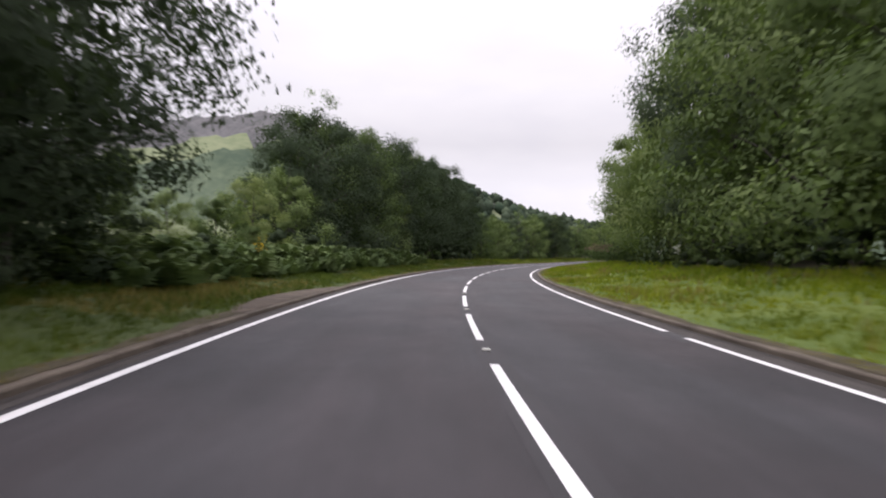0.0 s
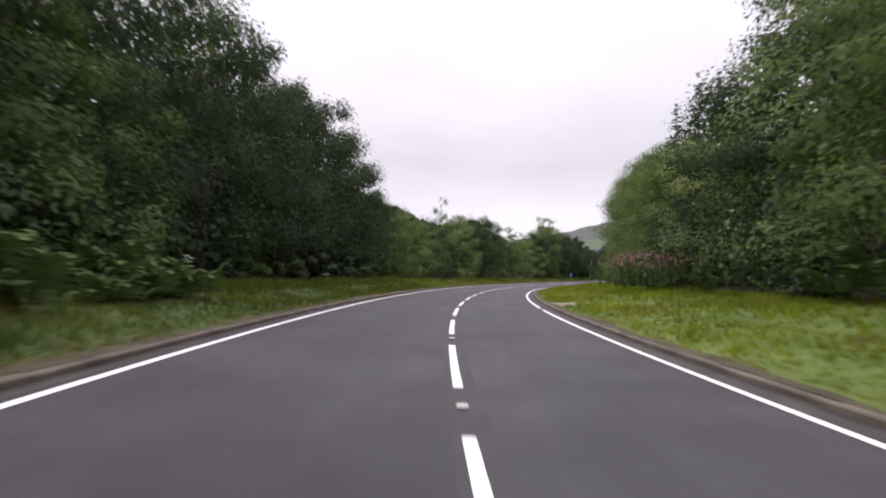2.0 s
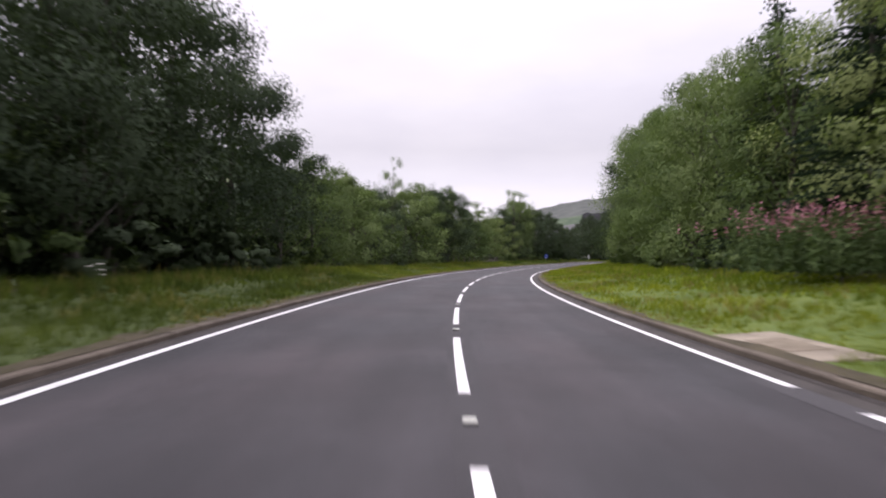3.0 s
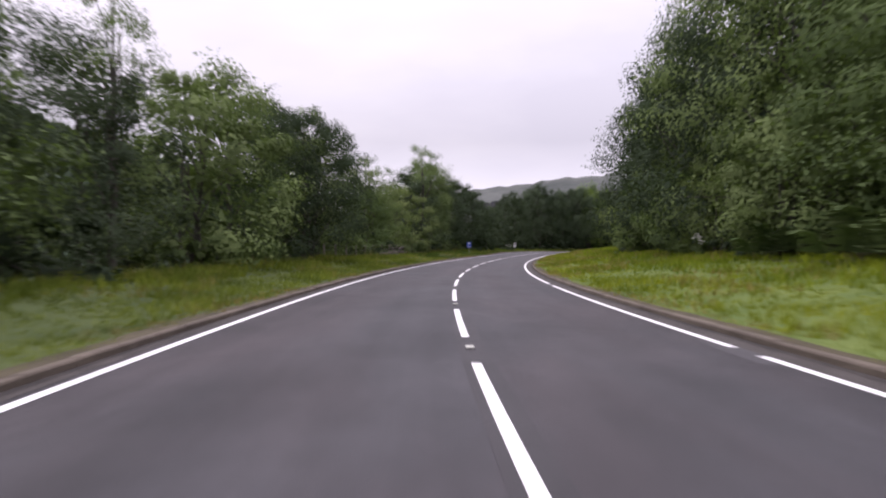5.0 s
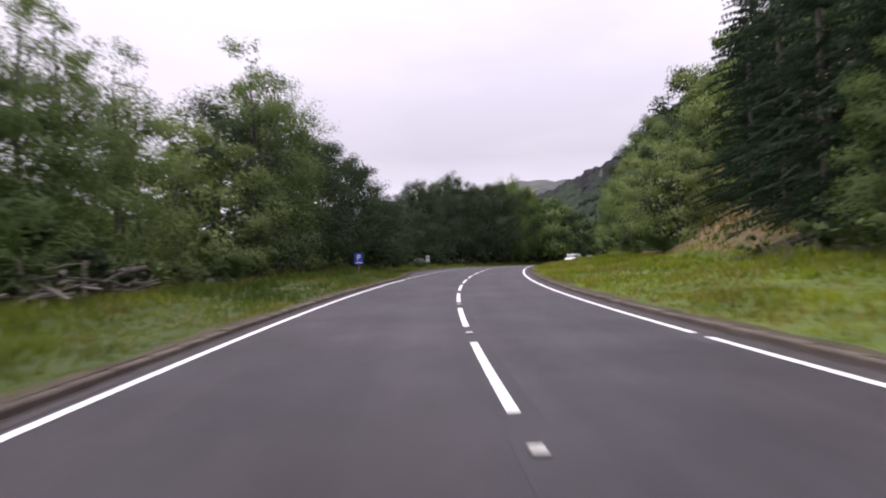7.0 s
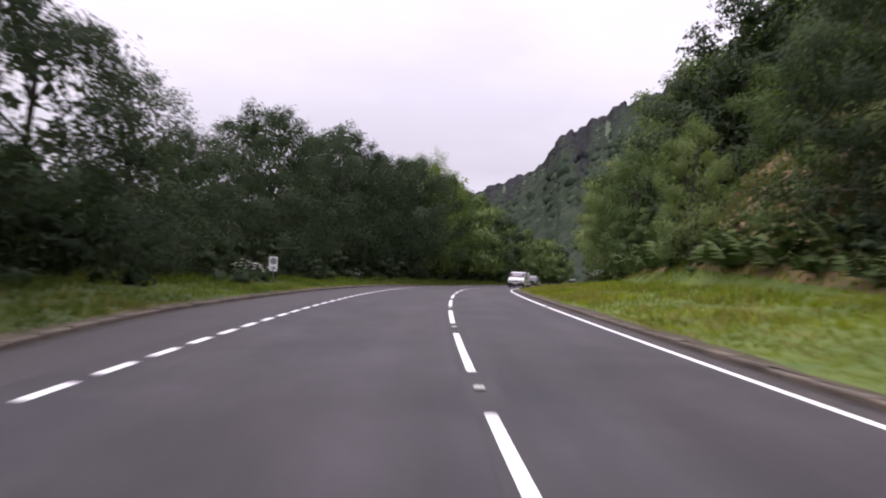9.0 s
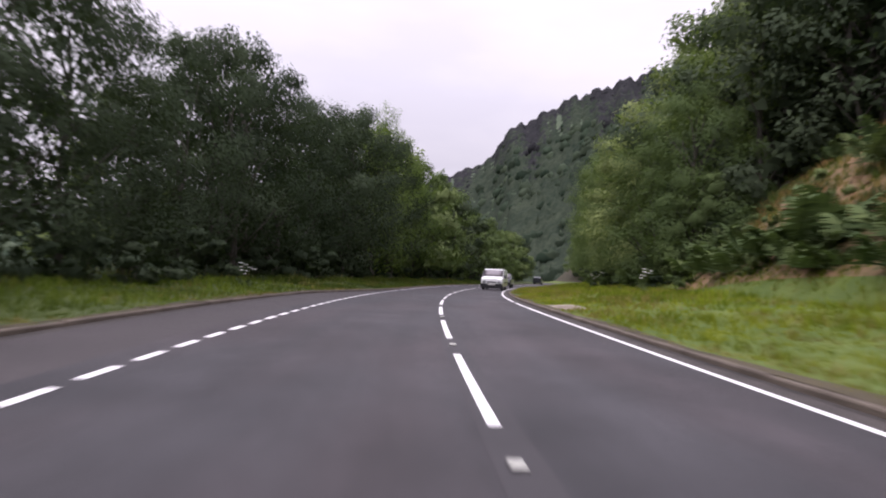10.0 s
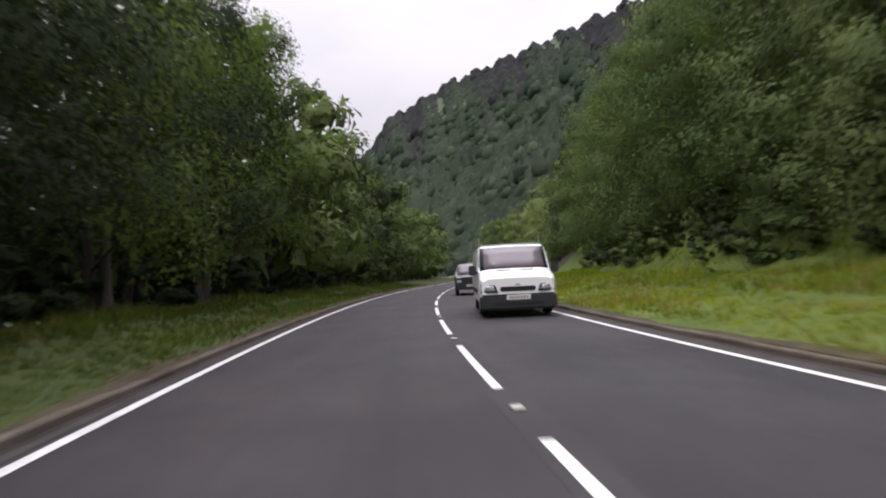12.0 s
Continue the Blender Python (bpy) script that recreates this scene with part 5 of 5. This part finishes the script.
def drain_pad(s, o, length, width, turn):
    root = new("drain_pad")
    part("slab", box(-width / 2, -length / 2, -0.12, width / 2, length / 2, 0.03, 0.015), CONCRETE, root, "pale concrete slab")
    part("cover", box(-width * 0.20, -length * 0.22, 0.0, width * 0.30, length * 0.22, 0.036, 0.004), RUST, root, "rusty brown cover")
    root.matrix_basis = frame_at(s, o, 0.082, turn) @ Matrix.Rotation(-0.075, 4, "Y")
    return tagged(root, "concrete drain pad with a rusty cover in the verge", "drain cover")


drain_pad(62.9, 4.33, 2.6, 1.12, 0.0)
drain_pad(215.8, 4.42, 3.3, 1.25, 0.0)


def brushwood():
    """Cut branches and log ends heaped before the fence."""
    root = new("brushwood")
    for i in range(34):
        s, o = rnd.uniform(145.6, 151.6), rnd.uniform(-9.5, -8.6)
        heap = 0.95 * max(0.3, 1 - abs(s - 148.4) / 3.8)
        p = Vector(rp(s, o, ground_h(s, o) + rnd.uniform(0.04, heap)))
        a, run, stout = rnd.uniform(0, 6.28), rnd.uniform(0.35, 0.9), rnd.uniform(0.022, 0.045)
        d = Vector((math.cos(a), math.sin(a), rnd.uniform(-0.22, 0.30))) * run
        verts, faces = [], []
        tube(verts, faces, [p - d, p + Vector((0, 0, 0.05)), p + d], [stout, stout * 0.8, stout * 0.3], 6)
        for k in (-0.1, 0.3, 0.6):
            tube(verts, faces, [p + d * k, p + d * (k + 0.2) + Vector((rnd.uniform(-0.3, 0.3), rnd.uniform(-0.3, 0.3), rnd.uniform(0.05, 0.3)))], [stout * 0.4, 0.005], 4)
        under("branch", mesh_of("branch", verts, faces, TIMBER if i % 3 else BARK), root)
    for i in range(9):
        s, o = rnd.uniform(146.0, 151.0), rnd.uniform(-9.3, -8.6)
        p = Vector(rp(s, o, ground_h(s, o) + rnd.uniform(0.15, 0.75)))
        a, run, stout = rnd.uniform(0, 6.28), rnd.uniform(0.18, 0.34), rnd.uniform(0.07, 0.11)
        d = Vector((math.cos(a), math.sin(a), rnd.uniform(-0.2, 0.2))) * run
        verts, faces = [], []
        tube(verts, faces, [p - d, p, p + d], [stout, stout * 0.96, stout * 0.9], 9)
        log = under("log", mesh_of("log", verts, faces, BARK, True), root, "short sawn log")
        verts, faces = [], []
        for e in (-1, 1):
            tube(verts, faces, [p + d * e * 0.99, p + d * e * 1.02], [stout * 0.88, stout * 0.86], 9)
        under("sawn_end", mesh_of("sawn_end", verts, faces, CUT_WOOD), log, "pale sawn end")
    return tagged(root, "heap of cut branches and logs before the fence", "brushwood")


brushwood()


# ---- vehicles
WHITE_PAINT = plain("white_paint", (0.86, 0.86, 0.86), 0.3, 0.0, 0.6, 0.04)
DARK_PAINT = plain("dark_paint", (0.030, 0.034, 0.040), 0.3, 0.2, 0.8)
BLACK_PLASTIC = plain("black_plastic", (0.028, 0.028, 0.030), 0.6)
TYRE = plain("tyre_rubber", (0.018, 0.018, 0.019), 0.85)
RIM = plain("wheel_steel", (0.30, 0.30, 0.31), 0.4, 0.7)
GLASS = plain("tinted_glass", (0.13, 0.12, 0.14), 0.08, 0.0, 1.0)
SCREEN = plain("hazy_windscreen", (0.17, 0.145, 0.165), 0.15, 0.0, 0.5)
LENS = plain("headlight_lens", (0.30, 0.31, 0.33), 0.12, 0.3, 0.5)
LAMP = plain("lamp_glass", (0.55, 0.56, 0.58), 0.1, 0.3, 1.0)
PLATE = plain("plate_white", (0.66, 0.65, 0.60), 0.5)
BAR_GREY = plain("plate_bars", (0.20, 0.20, 0.21), 0.5)


def loft(sections):
    """A body shell from cross sections (y, [(half width, height), ...] from sill to roof centre)."""
    bm = bmesh.new()
    rows = []
    for y, pts in sections:
        left = [bm.verts.new((-w, y, z)) for w, z in pts]
        right = [bm.verts.new((w, y, z)) for w, z in pts[:-1]]
        rows.append(left + right[::-1])
    for a, b in zip(rows, rows[1:]):
        for i in range(len(a) - 1):
            bm.faces.new((a[i], a[i + 1], b[i + 1], b[i]))
        bm.faces.new((a[-1], a[0], b[0], b[-1]))
    bm.faces.new(rows[0])
    bm.faces.new(rows[-1][::-1])
    return bm


def panel(corners, thick, bulge=0.0):
    """A glass or plastic panel from four corners, standing proud by its thickness."""
    a, b, c, d = (Vector(p) for p in corners)
    n = (b - a).cross(d - a).normalized()
    bm = bmesh.new()
    grid = []
    for j in range(4):
        v = j / 3
        grid.append([bm.verts.new(a.lerp(d, v).lerp(b.lerp(c, v), i / 4) + n * (thick + bulge * (1 - (i / 2 - 1) ** 2))) for i in range(5)])
    for j in range(3):
        for i in range(4):
            bm.faces.new((grid[j][i], grid[j][i + 1], grid[j + 1][i + 1], grid[j + 1][i]))
    rim = bmesh.ops.extrude_edge_only(bm, edges=[e for e in bm.edges if e.is_boundary])
    bmesh.ops.translate(bm, verts=[g for g in rim["geom"] if isinstance(g, bmesh.types.BMVert)], vec=-n * (thick + 0.03))
    return bm


def wheel(parent, x, y, r, w):
    """A tyre with its rim, under the vehicle."""
    side = 1 if x > 0 else -1
    bm = bmesh.new()
    bmesh.ops.create_cone(bm, cap_ends=True, segments=28, radius1=r, radius2=r, depth=w, matrix=Matrix.Translation((x, y, r)) @ Matrix.Rotation(radians(90), 4, "Y"))
    bmesh.ops.bevel(bm, geom=[e for e in bm.edges if len(e.link_faces) == 2 and any(len(f.verts) > 6 for f in e.link_faces)], offset=0.045, segments=2, affect="EDGES")
    tyre = part("wheel", bm, TYRE, parent, "black tyre", True)
    bm = bmesh.new()
    bmesh.ops.create_cone(bm, cap_ends=True, segments=24, radius1=r * 0.62, radius2=r * 0.5, depth=0.03, matrix=Matrix.Translation((x + side * (w / 2 + 0.002), y, r)) @ Matrix.Rotation(radians(90 * side), 4, "Y"))
    part("rim", bm, RIM, tyre, "grey steel rim")


def van():
    root = new("van")
    low = [(0.86, 0.30), (0.965, 0.42), (0.985, 0.70)]
    bm = loft([(0.00, [(0.66, 0.42), (0.84, 0.46), (0.90, 0.62), (0.90, 0.82), (0.87, 0.97), (0.76, 1.02), (0.5, 1.035), (0, 1.04)]),
               (-0.16, [(0.80, 0.36), (0.93, 0.45), (0.97, 0.64), (0.97, 0.88), (0.95, 1.05), (0.84, 1.11), (0.5, 1.125), (0, 1.13)]),
               (-0.75, low + [(0.985, 1.00), (0.945, 1.20), (0.86, 1.262), (0.66, 1.295), (0, 1.31)]),
               (-1.35, low + [(0.985, 1.05), (0.95, 1.42), (0.90, 1.86), (0.82, 1.94), (0, 1.96)]),
               (-1.75, low + [(0.985, 1.05), (0.955, 1.45), (0.91, 1.90), (0.82, 1.97), (0, 1.99)]),
               (-4.70, low + [(0.985, 1.05), (0.955, 1.45), (0.91, 1.90), (0.82, 1.97), (0, 1.99)]),
               (-4.83, [(0.84, 0.34), (0.93, 0.44), (0.95, 0.70), (0.95, 1.05), (0.93, 1.45), (0.88, 1.86), (0.78, 1.93), (0, 1.95)])])
    shell = part("body", bm, WHITE_PAINT, root, "white painted body")
    for poly in shell.data.polygons:
        poly.use_smooth = abs(poly.normal.z) > 0.8
    part("screen_surround", panel([(0.90, -0.755, 1.27), (-0.90, -0.755, 1.27), (-0.875, -1.32, 1.885), (0.875, -1.32, 1.885)], 0.012, 0.030), SIGN_BLACK, root, "black windscreen surround", True)
    part("windscreen", panel([(0.80, -0.745, 1.315), (-0.80, -0.745, 1.315), (-0.765, -1.285, 1.875), (0.765, -1.285, 1.875)], 0.012, 0.038), SCREEN, root, "wide hazy windscreen", True)
    for x in (-1, 1):
        part("side_window", panel([(x * 0.985, -0.98, 1.22), (x * 0.985, -1.85, 1.22), (x * 0.93, -1.80, 1.78), (x * 0.93, -1.38, 1.78)][::-x], 0.012), GLASS, root, "dark side window")
        lamp = part("headlight", panel([(x * 0.50, 0.0, 0.68), (x * 0.93, -0.08, 0.66), (x * 0.93, -0.13, 0.93), (x * 0.56, -0.02, 0.86)][::-x], 0.045, 0.02), SIGN_BLACK, root, "clear headlight in a dark housing", True)
        part("lens", panel([(x * 0.56, 0.01, 0.71), (x * 0.86, -0.05, 0.695), (x * 0.86, -0.09, 0.88), (x * 0.61, -0.01, 0.84)][::-x], 0.05, 0.02), LENS, lamp, "clear bright lens", True)
        part("indicator", box(min(x * 0.86, x * 0.96), -0.16, 0.70, max(x * 0.86, x * 0.96), -0.03, 0.86, 0.02), LAMP, root)
        mirror = part("mirror", box(min(x * 1.00, x * 1.20), -0.98, 1.14, max(x * 1.00, x * 1.20), -0.86, 1.42, 0.03), BLACK_PLASTIC, root, "black door mirror")
        part("mirror_arm", box(min(x * 0.93, x * 1.04), -0.95, 1.20, max(x * 0.93, x * 1.04), -0.90, 1.25, 0.008), BLACK_PLASTIC, mirror)
        part("bonnet_vent", box(min(x * 0.10, x * 0.48), -0.62, 1.19, max(x * 0.10, x * 0.48), -0.53, 1.262, 0.006), BLACK_PLASTIC, root, "black slot in the bonnet")
        part("side_strip", box(min(x * 0.985, x * 1.005), -4.2, 0.66, max(x * 0.985, x * 1.005), -1.0, 0.76, 0.006), BLACK_PLASTIC, root, "black rubbing strip")
        for y in (-0.86, -3.80):
            wheel(root, x * 0.84, y, 0.335, 0.215)
        part("wiper", box(min(x * 0.06, x * 0.62), -0.80, 1.318, max(x * 0.06, x * 0.62), -0.775, 1.345, 0.004), BLACK_PLASTIC, root)
        part("roof_post", rod(0.016, 0.016, 0.30, 6, Matrix.Translation((x * 0.85, -1.9, 1.94))), STEEL, root, "upright of the roof bar")
    part("roof_bar", box(-0.86, -1.92, 2.00, 0.86, -1.88, 2.03, 0.008), STEEL, root, "steel bar across the roof")
    part("bumper", box(-0.97, -0.42, 0.20, 0.97, 0.07, 0.62, 0.06), BLACK_PLASTIC, root, "black plastic bumper")
    part("bumper_slot", box(-0.62, 0.05, 0.33, 0.62, 0.078, 0.40, 0.008), SIGN_BLACK, root, "dark air slot")
    part("grille", box(-0.45, -0.05, 0.69, 0.45, 0.030, 0.815, 0.025), SIGN_BLACK, root, "dark oval grille opening")
    plate = part("number_plate", box(-0.30, 0.05, 0.47, 0.30, 0.085, 0.60, 0.006), PLATE, root, "white front plate")
    for i in range(7):
        part("bar", box(-0.235 + 0.07 * i, 0.085, 0.50, -0.195 + 0.07 * i, 0.089, 0.57), BAR_GREY, plate)
    part("badge", box(-0.06, 0.0, 0.845, 0.06, 0.022, 0.88, 0.008), RIM, root, "small bright oval badge")
    return tagged(root, "white panel van with black bumper on the road", "van")


def estate_car():
    root = new("off_road_car")
    low = [(0.78, 0.34), (0.88, 0.45), (0.90, 0.72)]
    bm = loft([(0.00, [(0.62, 0.42), (0.76, 0.48), (0.82, 0.62), (0.80, 0.78), (0.72, 0.90), (0.5, 0.95), (0, 0.97)]),
               (-0.20, [(0.74, 0.36), (0.86, 0.46), (0.89, 0.66), (0.88, 0.88), (0.82, 0.98), (0.6, 1.03), (0, 1.05)]),
               (-1.15, low + [(0.90, 0.95), (0.84, 1.05), (0.72, 1.10), (0, 1.14)]),
               (-1.75, low + [(0.90, 0.97), (0.80, 1.30), (0.66, 1.64), (0, 1.71)]),
               (-4.10, low + [(0.90, 0.97), (0.80, 1.30), (0.67, 1.66), (0, 1.74)]),
               (-4.45, [(0.74, 0.42), (0.86, 0.50), (0.88, 0.72), (0.87, 0.97), (0.78, 1.25), (0.62, 1.45), (0, 1.50)])])
    part("body", bm, DARK_PAINT, root, "dark grey painted body")
    part("windscreen", panel([(0.70, -1.17, 1.13), (-0.70, -1.17, 1.13), (-0.60, -1.72, 1.63), (0.60, -1.72, 1.63)], 0.012, 0.03), SCREEN, root, "pale hazy windscreen", True)
    for x in (-1, 1):
        part("side_window", panel([(x * 0.845, -1.45, 1.10), (x * 0.845, -3.7, 1.10), (x * 0.72, -3.6, 1.52), (x * 0.72, -1.85, 1.52)][::-x], 0.012), GLASS, root)
        part("headlight", box(min(x * 0.50, x * 0.80), -0.12, 0.66, max(x * 0.50, x * 0.80), 0.014, 0.84, 0.03), LAMP, root, "clear headlight")
        part("mirror", box(min(x * 0.90, x * 1.08), -1.42, 1.05, max(x * 0.90, x * 1.08), -1.32, 1.22, 0.03), DARK_PAINT, root)
        for y in (-0.85, -3.55):
            wheel(root, x * 0.76, y, 0.35, 0.21)
    part("bumper", box(-0.84, -0.30, 0.30, 0.84, 0.06, 0.58, 0.05), BLACK_PLASTIC, root, "black bumper")
    part("grille", box(-0.42, -0.04, 0.68, 0.42, 0.022, 0.84, 0.02), SIGN_BLACK, root, "dark grille")
    plate = part("number_plate", box(-0.26, 0.05, 0.46, 0.26, 0.072, 0.57, 0.006), PLATE, root, "white front plate")
    for i in range(6):
        part("bar", box(-0.20 + 0.07 * i, 0.072, 0.485, -0.16 + 0.07 * i, 0.076, 0.545), BAR_GREY, plate)
    return tagged(root, "dark off-road car following the van", "car")


van().matrix_basis = frame_at(249.5, 1.97, 0.004, math.pi - 0.06) @ Matrix.Diagonal((1.0, 1.0, 0.96, 1.0))
follower = estate_car()
far_car = copy_thing(follower, frame_at(335.0, -3.0, 0.004, 0.0))
tagged(far_car, "dark car far along the road", "car")
follower.matrix_basis = frame_at(266.5, 1.72, 0.004, math.pi)


# ---- kerbs: stones end to end
def kerb_stone():
    """One stone: 0.905 m along y, its face at x = 0, back towards +x."""
    w, top, r = 0.15, 0.088, 0.025
    prof = [(0, -0.12), (0, top - r), (r * 0.4, top - r * 0.3), (r, top), (w, top - 0.004), (w, -0.12)]
    n = len(prof)
    verts = [(x, y, z) for y in (-0.4525, 0.4525) for x, z in prof]
    faces = [(i, (i + 1) % n, n + (i + 1) % n, n + i) for i in range(n)] + [tuple(range(n))[::-1], tuple(range(n, 2 * n))]
    return mesh_of("kerb_stone", verts, faces, KERB)


STONE = kerb_stone()


def kerb(name, offset, side):
    root = tagged(new(name), "weathered concrete kerb stones edging the road", "kerb", kind="structure")
    s, joined_v, joined_f, made = -40.0, [], [], 0
    base_v = np.array([v.co[:] for v in STONE.vertices])
    base_f = [tuple(p.vertices) for p in STONE.polygons]
    while s < 430:
        a, b = rp(s, offset(s)), rp(s + 0.915, offset(s + 0.915))
        mid, turn = (a + b) / 2, math.atan2(b[1] - a[1], b[0] - a[0]) - math.pi / 2
        m = Matrix.Translation((mid[0], mid[1], mid[2] + rnd.uniform(-0.008, 0.006))) @ Matrix.Rotation(turn + rnd.uniform(-0.006, 0.006) + (math.pi if side < 0 else 0), 4, "Z")
        if -2 < s < 268:
            ob = new("kerb_stone", STONE)
            ob.parent = root
            ob.matrix_basis = m
        else:
            k = len(joined_v)
            joined_v += [m @ Vector(v) for v in base_v]
            joined_f += [tuple(i + k for i in f) for f in base_f]
        s += 0.915
    tagged(under("far_stones", mesh_of("far_stones", joined_v, joined_f, KERB), root), kind="stuff")


kerb("kerb_left", lambda v: float(kerb_left(v)), -1)
kerb("kerb_right", lambda v: KERB_R, 1)
